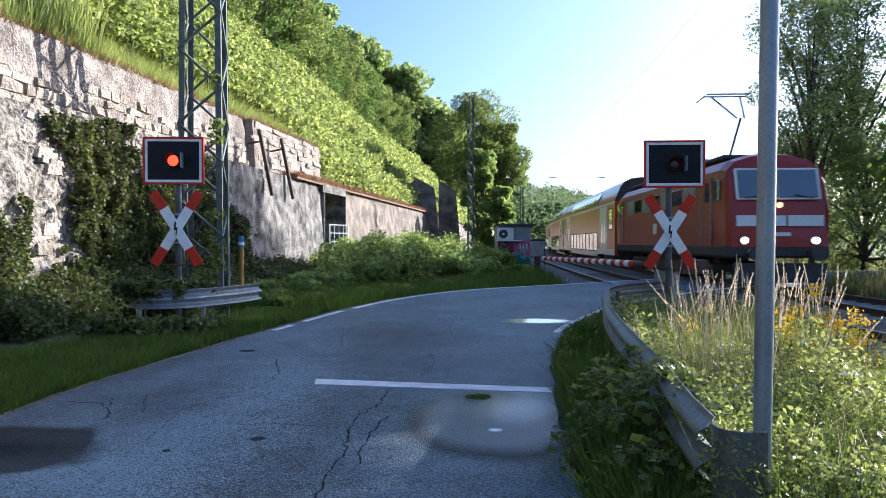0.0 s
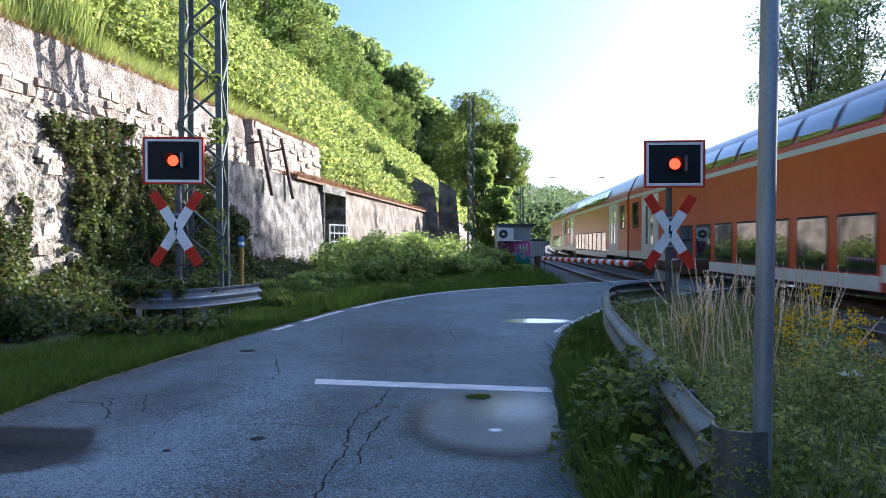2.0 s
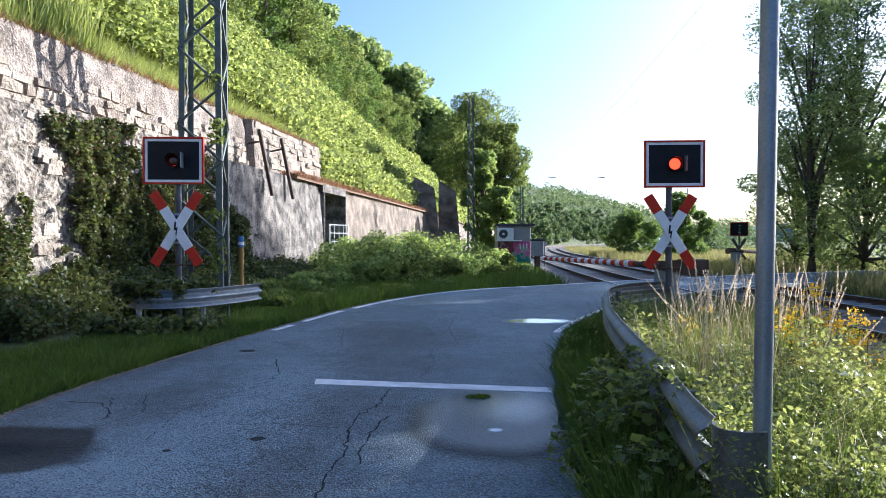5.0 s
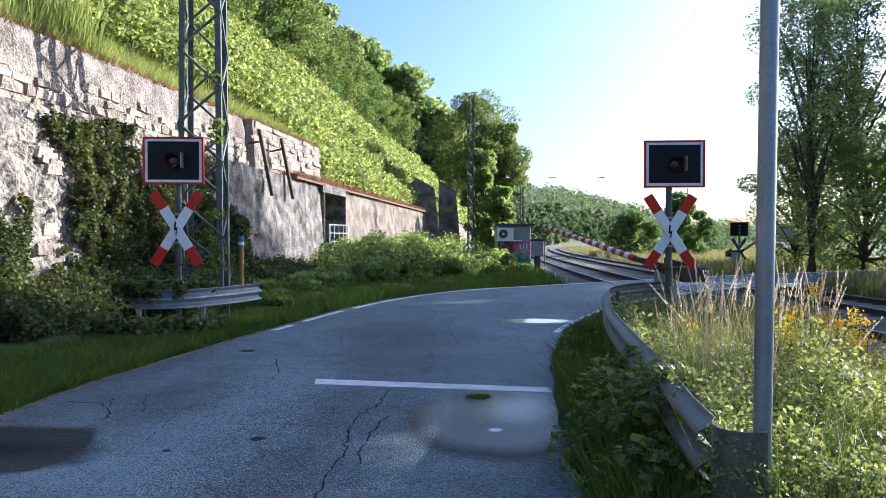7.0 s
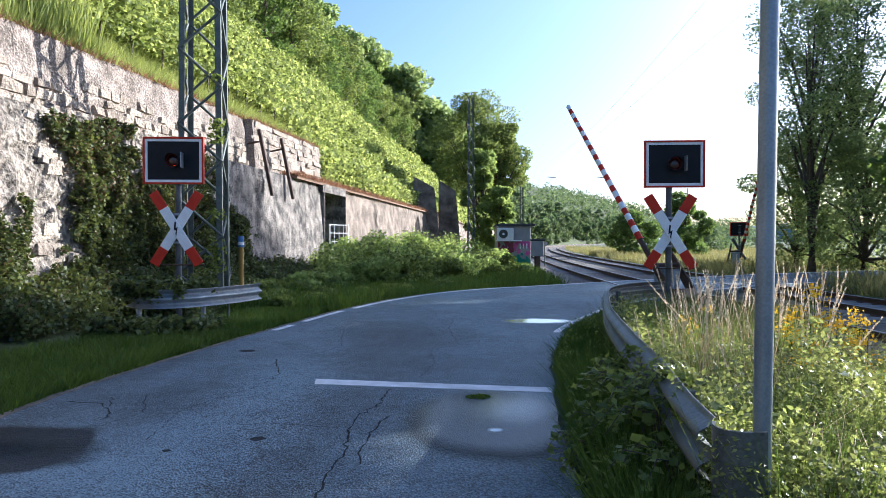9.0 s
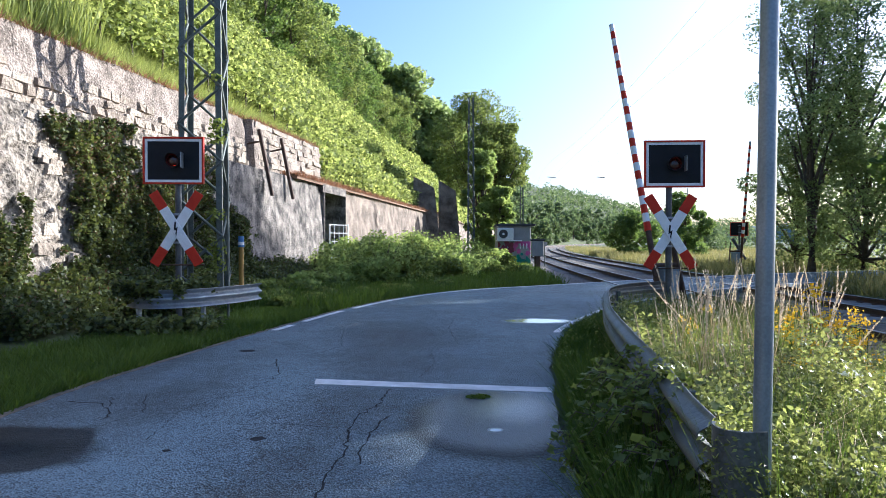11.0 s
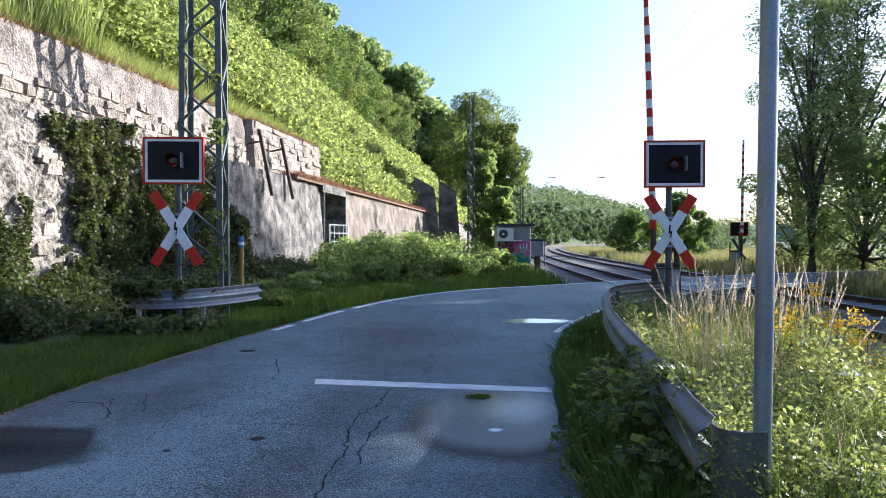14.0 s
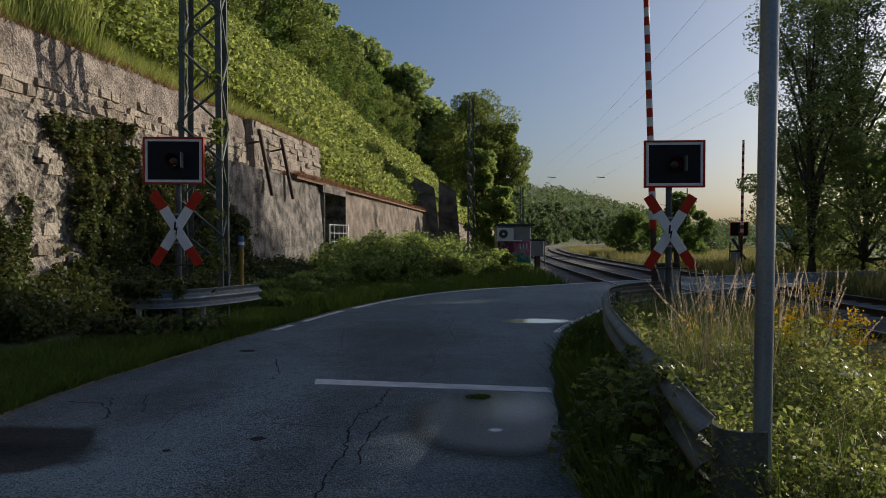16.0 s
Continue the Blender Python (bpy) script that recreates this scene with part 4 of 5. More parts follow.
    for s in (-0.5, 0.5):
        part("upper_arm", Mesh().tube((s * 0.25, y0 + 0.75, 5.55), (s, y0 - 0.65, 6.55), 0.035, n=6), M_BLACK, p)
        part("horn", Mesh().tube((s * 1.4, y0 - 0.65, 6.60), (s * 2.1, y0 - 0.65, 6.34), 0.022, n=6), M_BLACK, p)
    part("collector_strip", Mesh().box((0, y0 - 0.82, 6.60), (1.5, 0.05, 0.05)).box((0, y0 - 0.4, 6.60), (1.5, 0.05, 0.05)), M_BLACK, p)
    return c


M_LOCO = mat("loco_red", (0.19, 0.010, 0.006), (0.27, 0.018, 0.010), 0.34, 1.2, 8, 0.02)
LOCO = add_loco()
COACHES = [add_coach(), add_coach(), add_coach(), add_coach(True, True)]
SPEED, FRONT_Y, FRONT_T = 28.4, 13.8, 0.8


def train_rows(lead, pivot):
    """Rows of a vehicle whose middle is lead metres behind the first coach's front end."""
    rows = []
    ts = [i * 0.25 for i in range(33)] + [9, 10, 12, 14, 16]
    for t in ts:
        y = FRONT_Y - SPEED * (t - FRONT_T) + lead
        a, b = y - pivot, y + pivot
        xa, xb = track_x(a, FAR_TRACK), track_x(b, FAR_TRACK)
        turn = math.degrees(math.atan2(xb - xa, b - a))
        rows.append((t, pose((xa + xb) / 2, y, 0, 0, 0, 180 - turn)))
    return rows


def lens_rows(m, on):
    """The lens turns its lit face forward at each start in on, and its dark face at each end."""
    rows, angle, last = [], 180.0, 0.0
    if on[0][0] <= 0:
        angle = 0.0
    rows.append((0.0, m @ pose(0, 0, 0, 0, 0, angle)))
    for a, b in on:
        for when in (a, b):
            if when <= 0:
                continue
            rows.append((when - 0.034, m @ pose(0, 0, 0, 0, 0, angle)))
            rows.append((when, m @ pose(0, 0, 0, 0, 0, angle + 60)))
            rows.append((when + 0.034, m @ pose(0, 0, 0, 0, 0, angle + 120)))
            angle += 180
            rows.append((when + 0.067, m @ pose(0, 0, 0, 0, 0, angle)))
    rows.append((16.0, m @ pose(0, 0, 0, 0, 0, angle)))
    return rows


BOOM_ANGLES = [(0.0, 0.0), (6.2, 0.0), (6.5, 2.0), (7.0, 9.2), (7.5, 18.3), (8.0, 27.0), (9.0, 44.5), (10.2, 62.0), (11.3, 74.7), (11.8, 79.5), (12.2, 84.0), (12.6, 86.2), (13.0, 86.5), (16.0, 86.5)]


def motions():
    walk(LOCO, train_rows(-8.6, 3.95))
    for i, c in enumerate(COACHES):
        walk(c, train_rows(13.4 + 26.8 * i, 9.9))
    for boom in (BOOM_NEAR, BOOM_FAR):
        walk(boom, [(t, pose(-0.32, 0, 0.80, a)) for t, a in BOOM_ANGLES])
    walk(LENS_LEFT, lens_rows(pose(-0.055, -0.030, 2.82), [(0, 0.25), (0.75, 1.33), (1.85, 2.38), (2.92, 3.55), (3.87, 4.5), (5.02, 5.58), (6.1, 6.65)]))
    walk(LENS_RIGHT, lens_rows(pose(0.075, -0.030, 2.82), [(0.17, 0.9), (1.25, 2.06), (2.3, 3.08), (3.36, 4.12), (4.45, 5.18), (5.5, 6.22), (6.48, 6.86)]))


# ---- planting ----
def add_tree(x, y, z, height, spread, leaves, leaf, material, label, trunk=0.2, clumps=26, bottom=0.25, seed=0):
    """A tapered trunk with limbs that carry uneven clumps of leaves."""
    rng = random.Random(seed)
    t = thing("tree", pose(x, y, z), label, "tree")
    wood, pts = Mesh(), []
    top = height * 0.8
    line = [(0.25 * rng.uniform(-1, 1) * i / 5 * spread * 0.3, 0.25 * rng.uniform(-1, 1) * i / 5 * spread * 0.3, top * i / 5) for i in range(6)]
    wood.chain(line, [trunk * (1 - 0.15 * i) for i in range(6)], 8)
    for i in range(clumps):
        h = height * (bottom + (1 - bottom) * ((i + 0.5) / clumps) ** 0.9)
        k = (h / height - bottom) / (1 - bottom)
        reach = spread * (0.35 + 1.1 * math.sin(math.pi * min(0.97, 0.12 + 0.86 * k)) ** 0.8) * rng.uniform(0.25, 0.95) * 0.75
        a = i * 2.4 + rng.uniform(-0.5, 0.5)
        c = (reach * math.cos(a), reach * math.sin(a), h)
        r = spread * rng.uniform(0.26, 0.46)
        if i % 2 == 0:
            f = max(0.15, h / height - 0.25)
            b = (line[-1][0] * f, line[-1][1] * f, top * f)
            mid = tuple((b[j] + c[j]) / 2 + (0, 0, 0.15 * r)[j] for j in range(3))
            wood.chain([b, mid, c], [trunk * 0.4, trunk * 0.25, trunk * 0.08], 5)
        n = int(leaves / clumps)
        pts.append(blob_points(c, (r, r, r * 0.75), n, 0.3))
    part("trunk", wood, M_BARK, t, "branching bark-covered trunk")
    v, q = leaf_quads(np.concatenate(pts), leaf)
    crown = bulk("crown", v, q, material)
    crown.parent = t
    tagged(crown, "uneven leafy crown")
    return t


def scatter_leaves(name, pts, size, material, label, category, **kw):
    v, q = leaf_quads(pts, size, **kw)
    return tagged(bulk(name, v, q, material), label, category, kind="stuff")


def blades(pts, height, width, lean=0.35):
    """Tapered standing blades, one quad each."""
    n = len(pts)
    h = height * RNG.uniform(0.5, 1.3, n)
    a = RNG.uniform(0, 2 * math.pi, n)
    side = np.stack((np.cos(a), np.sin(a), np.zeros(n)), 1)
    tip = np.stack((RNG.normal(0, lean, n), RNG.normal(0, lean, n), np.ones(n)), 1) * h[:, None]
    p = np.asarray(pts)
    v = np.stack((p - side * width / 2, p + side * width / 2, p + tip + side * width * 0.12, p + tip - side * width * 0.12), 1).reshape(-1, 3)
    return v, np.arange(4 * n).reshape(n, 4)


STAKE = Mesh().tube((0, 0, -0.2), (0, 0, 1.7), 0.035, 0.03, n=6).data("stake", M_BARK)


def add_vines():
    """Hedge-like rows of vines along the slope; each row is a thing."""
    for r in range(-1, 8):
        u = 2.5 + r * 1.85 if r >= 0 else 1.25
        y0, y1 = (31.8 if r < 0 else 13.0 if r > 1 else 16.5), 152 - r * 0.4
        pts, sizes = [], []
        for y in np.concatenate((np.arange(y0, 60, 0.35), np.arange(60, y1, 0.55))):
            x, z = wall_x(y) - u, hill_z(u, y)
            dist = math.hypot(x, y)
            n = int(max(44, 340 * min(1, 16 / dist)) * max(0.35, 1 + 1.1 * noise.noise((y * 0.8, r * 5.1, 2))))
            hgt = 1.85 + 0.6 * noise.noise((y * 0.5, r * 3.3, 0)) + 0.3 * noise.noise((y * 1.9, r * 3.3, 4))
            pts.append(np.stack((x + RNG.normal(0, 0.23, n), RNG.uniform(y - 0.34, y + 0.34, n), z + 0.6 + (hgt - 0.6) * RNG.uniform(0, 1, n) ** 0.8), 1))
            sizes.append(np.full(n, 0.085 + 0.0026 * dist))
        v, q = leaf_quads(np.concatenate(pts), np.concatenate(sizes), aspect=0.9)
        t = thing("vine_row", pose(0, 0, 0), "row of bright green grape vines on a steep slope", "grape vines", "vine rows")
        bulk("foliage", v, q, L_VINE).parent = t
        if r < 3:
            for y in np.arange(y0, 70, 1.5):
                piece("stake", STAKE, t, pose(wall_x(y) - u + 0.1, y, hill_z(u, y), 3 * math.sin(y * 3), 3 * math.sin(y * 7)))


add_vines()

# forest on the hill above the vines
for i in range(64):
    rank = i // 23
    y = 44 + (i % 23) * 4.9 + (i * 7 % 5) * 0.6 + rank * 2
    u = 19.5 + rank * 6.5 + (i * 5 % 7) * 0.5
    add_tree(wall_x(y) - u, y, hill_z(u, y) - 0.5, 8.6 + (i * 3 % 5) * 1.1 + 0.8 * rank, 3.9, 5600 - 1500 * rank, 0.38 + 0.05 * rank, (L_TREE, L_HILL, L_TREE, L_HILL)[i % 4], "broad green tree at the wood's edge on the hill", 0.16, 26, 0.03, i)
for i, (x, y, hgt, s, low) in enumerate(((3.2, 68, 15.8, 4.3, 0.42), (5.6, 66.5, 12.8, 2.8, 0.5), (3.5, 60, 9.5, 1.7, 0.0), (4.9, 57, 6.0, 1.4, 0.0))):
    add_tree(x, y, -0.2, hgt, s, 20000, 0.24, L_HILL if i < 2 else L_WOOD, "tall dense tree overgrown with ivy beside the railway", 0.3, 36, low, 100 + i)
# tall wood closing the far end of the vineyard, most crowns paled for haze
for i in range(17):
    u, y = 6.0 + i * 2.7, 157 + (i * 7 % 5) * 2.0
    add_tree(wall_x(y) - u, y, hill_z(u, y) - 0.5, 16.5 + (i * 3 % 4) * 1.3, 6.0, 3600, 1.1, L_PALE if i % 4 else L_WOOD, "tall broadleaf tree at the end of the vineyard", 0.3, 26, 0.02, 150 + i)
# distant wood along the valley side
for i in range(80):
    y = 166 + i * 4.4
    u = 1 + (i * 37 % 23)
    add_tree(wall_x(y) - u, y, hill_z(u, y) - 0.5, 8 + (i * 5 % 6), 4.6, 1200, 1.1, L_FAR, "distant woodland tree on the valley side", 0.25, 12, 0.03, 200 + i)


def far_wood():
    pts, sz = [], []
    for i in range(1500):
        y = 168 + 740 * RNG.uniform() ** 1.5
        u = RNG.uniform(15, 190)
        x = wall_x(min(y, 700)) - u
        r = RNG.uniform(3, 5.5)
        pts.append(blob_points((x, y, hill_z(u, y) + r * 0.5), (r, r, r), 45, 0.4))
        sz.append(np.full(45, 1.5))
    return np.concatenate(pts), np.concatenate(sz)


pts, sz = far_wood()
scatter_leaves("distant_wood", pts, sz, L_FAR, "distant deciduous wood covering the valley side", "wood", aspect=0.9)
# a far ridge across the valley, with haze in its colour
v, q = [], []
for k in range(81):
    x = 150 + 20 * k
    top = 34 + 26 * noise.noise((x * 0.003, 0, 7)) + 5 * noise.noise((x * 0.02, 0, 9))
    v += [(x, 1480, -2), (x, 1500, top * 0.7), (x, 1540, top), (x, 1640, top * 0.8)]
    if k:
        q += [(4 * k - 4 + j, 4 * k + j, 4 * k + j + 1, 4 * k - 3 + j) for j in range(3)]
tagged(bulk("backdrop", v, q, M_RIDGE, True), "distant wooded ridge across the valley, haze blue put into its colour", "hills", kind="structure")
# riverside trees beyond the tracks; those past x 30 are unseen, added for shade
SIDE_TREES = [(19.6, 37.5, 7.5, 2.6, 0.02, 0), (18.6, 34.2, 14.4, 3.2, 0.42, 0), (22.1, 36.8, 15.4, 3.8, 0.45, 1), (20.6, 33.2, 6.6, 2.9, 0.0, 0), (28.5, 47, 12, 4.5, 0.1, 0),
              (31, 28.3, 17.0, 3.4, 0.3, 1), (33.5, 39.0, 18.4, 4.6, 0.68, 1), (36.5, 43.5, 19.2, 4.6, 0.68, 1), (23.6, 32.0, 6.0, 2.6, 0.0, 0)]
for i, (x, y, hgt, s, low, dim) in enumerate(SIDE_TREES):
    add_tree(x, y, -0.3, hgt, s, 22000 if x < 25 else 7000, 0.14 if x < 25 else 0.26, L_DARK if dim else L_WILLOW, "tall fine-leaved grey-green tree, one of a row extended unseen for shade" if hgt > 10 else "bushy willow beside the railway", 0.26, 36, low, 300 + i)
# unseen high-crowned trees added along the line's far side to shade road and wall
for i, (x, y, hgt, s, low) in enumerate(((19.5, 20.0, 12.5, 3.2, 0.12), (20.5, 25.0, 13.0, 3.4, 0.10), (20.0, 18.4, 13.5, 2.5, 0.70), (21.5, 16.2, 15.5, 2.4, 0.74))):
    add_tree(x, y, -0.3, hgt, s, 13000, 0.35, L_TREE, "unseen tree added beside the railway to cast shade", 0.2, 38, low, 350 + i)
for i, (x, y, hgt, s, n) in enumerate(((21, 75, 4.6, 2.6, 9000), (23.5, 66, 6.0, 2.4, 8000), (38, 98, 4, 4, 5000), (52, 125, 5, 5, 4000), (66, 150, 6, 6, 4000), (45, 140, 5, 5, 4000))):
    add_tree(x, y, -0.3, hgt, s, n, 0.3, L_TREE if i < 2 else L_FAR, "rounded green tree in the meadow", 0.2, 20, 0.0, 400 + i)


# ivy over the lower wall and the bank
def near_bank():
    """Leaf places over the wall and its foot, in bulging uneven cushions."""
    pts = []
    for k in range(300000):
        y = 10.5 + 18 * RNG.uniform() ** 1.35
        t = RNG.uniform()
        big = 0.9 * noise.noise((y * 0.7, t * 2.8, 4)) + 0.6 * noise.noise((y * 2.2, t * 8, 9)) + 0.4 * noise.noise((y * 6, t * 20, 3))
        reach = float(np.interp(y, [10.5, 11.4, 12.3, 13.2, 14.2, 16, 18, 20, 21.5, 24, 30], [0.40, 0.56, 0.44, 0.48, 0.78, 0.88, 0.86, 0.74, 0.40, 0.26, 0.18]))
        hang = t < 0.96 + 0.1 * big and 12.6 < y < 14.6 and t > 0.92 - 0.27 * (y - 12.6) + 0.42 * big
        if t > reach + 0.34 * big and not hang:
            continue
        if y < 13.5 and t < 0.30 and RNG.uniform() < 0.6:
            continue
        bare = 0.1 if hang else (y < 13.4) * 0.55 + 0.4 * (big < -0.2)
        if t > 0.30 and RNG.uniform() < bare:
            continue
        d = max(0.0, 0.20 + 0.34 * noise.noise((y * 1.7, t * 6, 21)) + 0.16 * noise.noise((y * 5, t * 17, 23))) * (1.0 if y > 13.2 else 0.5)
        d = d * RNG.uniform() ** 0.4 + abs(RNG.normal(0, 0.05))
        if t < 0.30:
            d = (2.0 if y > 13.6 else 1.0) * (1 - t / 0.30) + RNG.normal(0, 0.15)
            z = -0.15 + (0.95 - 0.42 * d + 0.3 * big) * RNG.uniform() ** 0.6
        else:
            z = 0.3 + 5.3 * (t - 0.3)
        pts.append((foot(y) - 0.28 * max(0, z) / 4.2 + 0.03 + d, y, max(-0.15, z)))
    return np.array(pts)


ivy = near_bank()
# the larger brown share above 2.2 m stands in for sunlit ivy
dead_sunlit = RNG.uniform(size=len(ivy)) < np.where(ivy[:, 2] > 2.2, 0.30, 0.08)
scatter_leaves("ivy", ivy[~dead_sunlit], 0.078, L_IVY, "dark ivy and brambles over the wall foot", "ivy", aspect=0.8, droop=0.3)
scatter_leaves("withered_sunlit_ivy", ivy[dead_sunlit], 0.075, L_WITHER_SUNLIT, "brown withered leaves and tendrils in the ivy, denser up high as if sunlit", "ivy", aspect=0.4, droop=0.5)


def edge_x(line, y):
    return float(np.interp(y, [p[1] for p in line if p[1] < 24], [p[0] for p in line if p[1] < 24]))


def verge():
    out = []
    for k in range(85000):
        y = 3.5 + 17 * RNG.uniform() ** 1.3
        w = RNG.uniform(-0.04, 1.7 if y > 12.5 else 2.3)
        x = edge_x(ROAD_LEFT, y) - 0.04 - w
        clump = noise.noise((x * 2.2, y * 2.2, 1)) + 0.5 * noise.noise((x * 7, y * 7, 2))
        if clump < -0.25 + RNG.uniform(-0.2, 0.2) or (w < 0.12 and clump < 0.1):
            continue
        out.append((x, y, -0.2))
    return np.array(out)


v, q = blades(verge(), 0.16, 0.016, 0.6)
tagged(bulk("grass_verge", v, q, L_GRASS), "green grass strip beside the road", "grass", kind="stuff")


def bank_bushes():
    """Low bushes and brambles between the bend of the road and the far wall."""
    spots = [(-4.6, 16.5, 0.7, 0.38), (-4.4, 19, 0.8, 0.45), (-4.0, 22, 0.9, 0.5), (-5.4, 24, 0.8, 0.6), (-3.4, 26, 1.2, 1.5), (-2.2, 25, 1.2, 1.9), (-1.2, 25.5, 1.1, 1.4), (-3.0, 28, 1.2, 1.8), (-1.6, 28.5, 1.3, 2.0),
             (-0.2, 26.5, 0.9, 0.9), (0.8, 27.5, 0.8, 0.8), (-4.8, 33, 1.2, 1.4), (-2.8, 36, 1.4, 1.6), (0.6, 33, 1.0, 1.0), (-5.6, 28, 0.8, 1.2), (2.0, 29.5, 0.8, 0.5), (3.2, 31, 0.8, 0.5), (0.5, 40, 1.6, 1.5),
             (-1.5, 44, 1.6, 1.8), (2.2, 37, 0.9, 0.8), (-4.2, 21.0, 0.9, 0.6), (2.7, 36, 0.8, 0.9), (3.3, 38.6, 0.8, 1.1), (-2.6, 23.2, 0.9, 0.9)]
    for k in range(6, 12):
        y = 8.4 + 1.15 * k
        spots.append((edge_x(ROAD_LEFT, y) - 1.5 - 0.12 * (k % 3) - 0.1 * max(0, k - 6), y, 0.42 + 0.06 * (k % 2), 0.30 + 0.02 * (k % 3)))
    for i, (x, y, w, h) in enumerate(spots):
        t = thing("bush", pose(x, y, -0.2), "bramble bush on the bank beside the road", "bush", "bank bushes")
        pts = [blob_points((RNG.normal(0, w * 0.5), RNG.normal(0, w * 0.6), h * RNG.uniform(0.2, 0.8)), (w * 0.55, w * 0.6, h * 0.42), 420, 0.2) for _ in range(9)]
        v, q = leaf_quads(np.concatenate(pts), 0.13, aspect=0.7)
        bulk("foliage", v, q, L_BUSH if i < 4 or i > 23 or i % 3 == 0 else L_WOOD).parent = t
        stem = Mesh()
        for k in range(5):
            a = k * 1.3
            stem.chain([(0, 0, -0.05), (0.3 * w * math.cos(a), 0.3 * w * math.sin(a), h * 0.5), (0.5 * w * math.cos(a), 0.5 * w * math.sin(a), h * 0.8)], [0.02, 0.014, 0.006], 5)
        part("stem", stem, M_BARK, t)


bank_bushes()


def bank_grass():
    out = []
    for k in range(70000):
        y = RNG.uniform(15, 52)
        lo = wall_x(y) + 0.2
        hi = edge_x(ROAD_LEFT, y) if y < 21 else (3.0 + 0.05 * y)
        x = RNG.uniform(lo, hi)
        if y > 20.5 and y < 28 and x > np.interp(y, [20, 22.2, 24.3, 28], [1.0, 3.7, 6.4, 11]) - 0.15:
            continue
        if x > track_x(y, NEAR_TRACK) - 2.2:
            continue
        out.append((x, y, -0.2))
    return np.array(out)


v, q = blades(bank_grass(), 0.32, 0.035, 0.4)
tagged(bulk("bank_grass", v, q, L_GRASS), "long grass on the bank", "grass", kind="stuff")


def meadow():
    """Dry grass between and beyond the tracks."""
    out = []
    for k in range(44000):
        y = 6 + 150 * RNG.uniform() ** 1.8
        x = track_x(y, FAR_TRACK) + 2.4 + RNG.uniform(0, 1) ** 1.5 * (6 + 0.25 * y)
        if 20 < y < 36 and x > 9:
            if edge_far(x) - 0.3 < y < edge_far(x) + 7.5:
                continue
        out.append((x, y, -0.22))
    return np.array(out)


def edge_far(x):
    return float(np.interp(x, [9, 12.5, 17, 24, 40, 80], [20.6, 23, 25.8, 29, 32.5, 34]))


v, q = blades(meadow(), 0.55, 0.05, 0.35)
tagged(bulk("meadow_grass", v, q, L_MEADOW), "straw-coloured meadow grass beside the railway", "grass", kind="stuff")


pts = []
for k in range(26000):
    y = 11 + 20 * RNG.uniform() ** 1.2
    u = RNG.uniform(1.06, 3.2)
    pts.append((wall_x(y) - u, y, (5.64 if u < 1.6 else hill_z(u, y)) - 0.02))
v, q = blades(np.array(pts), 0.40, 0.024, 0.5)
tagged(bulk("terrace_grass", v, q, L_VERGE), "pale green grass along the terrace wall top", "grass", kind="stuff")

pts = np.array([(wall_x(y) - RNG.uniform(1.15, 3.0), y, 5.6) for y in 12.2 + 4.2 * RNG.uniform(size=3200)])
pts = np.array([p for p in pts if noise.noise((p[0] * 1.2, p[1] * 1.2, 6)) > -0.1])
v, q = blades(pts, 1.15, 0.05, 0.22)
tagged(bulk("tall_weeds", v, q, L_VERGE), "tall pale green weeds above the terrace wall", "weeds", kind="stuff")
pts = np.array([(upper(y) - 0.15 - RNG.uniform(-0.08, 0.3), y, 5.63) for y in 11 + 20 * RNG.uniform(size=3600)])
v, q = blades(pts, 0.15, 0.022, 0.9)
tagged(bulk("wall_top_grass", v, q, L_RUSTY), "brown dry grass along the edge of the terrace wall", "grass", kind="stuff")
climb = []
for k in range(1900):
    h = RNG.uniform(0.2, 5.2)
    if noise.noise((h * 1.4, 3, 3)) > -0.1 + 0.05 * h:
        climb.append((-5.20 + RNG.normal(0, 0.09), 15.6 + RNG.normal(0, 0.1), h))
scatter_leaves("climbing_ivy", np.array(climb), 0.085, L_BUSH, "ivy climbing a leg of the lattice mast", "ivy", aspect=0.8, droop=0.3)
pts = np.array([(wall_x(y) - RNG.uniform(-0.12, 0.75), y, 3.9) for y in 26 + 50 * RNG.uniform(size=9000) ** 1.3])
v, q = blades(pts, 0.20, 0.03, 0.7)
tagged(bulk("ledge_grass", v, q, L_RUSTY), "rusty brown dry grass on the wall ledge", "grass", kind="stuff")
pts = np.array([(x + RNG.normal(0, 0.05), y + RNG.normal(0, 0.06), 0.62 + RNG.normal(0, 0.07)) for x, y in ((RNG.uniform(-5.5, -3.9), 0) for _ in range(2600)) for y in (11.0 + 0.75 * (x + 4.75) ** 2 + (0.35 if x > -4.3 else 0),) if noise.noise((x * 3, 0, 5)) > -0.1])
scatter_leaves("rail_ivy", pts, 0.085, L_IVY, "ivy creeping over the bowed guardrail", "ivy", aspect=0.85)

pts = np.array([(RNG.uniform(-5.7, -3.7), 10.75 + RNG.normal(0, 0.18), -0.15 + 0.34 * RNG.uniform() ** 1.6) for _ in range(2400)])
pts[:, 1] += 0.55 * np.maximum(0, pts[:, 0] + 4.6)
scatter_leaves("bank_ivy", pts, 0.085, L_IVY, "low ivy and brambles in front of the bowed guardrail", "ivy", aspect=0.8)


# ---- weeds beside the guardrail ----
def rail_x(y):
    return float(np.interp(y, [p[1] for p in RIGHT_RAIL], [p[0] for p in RIGHT_RAIL]))


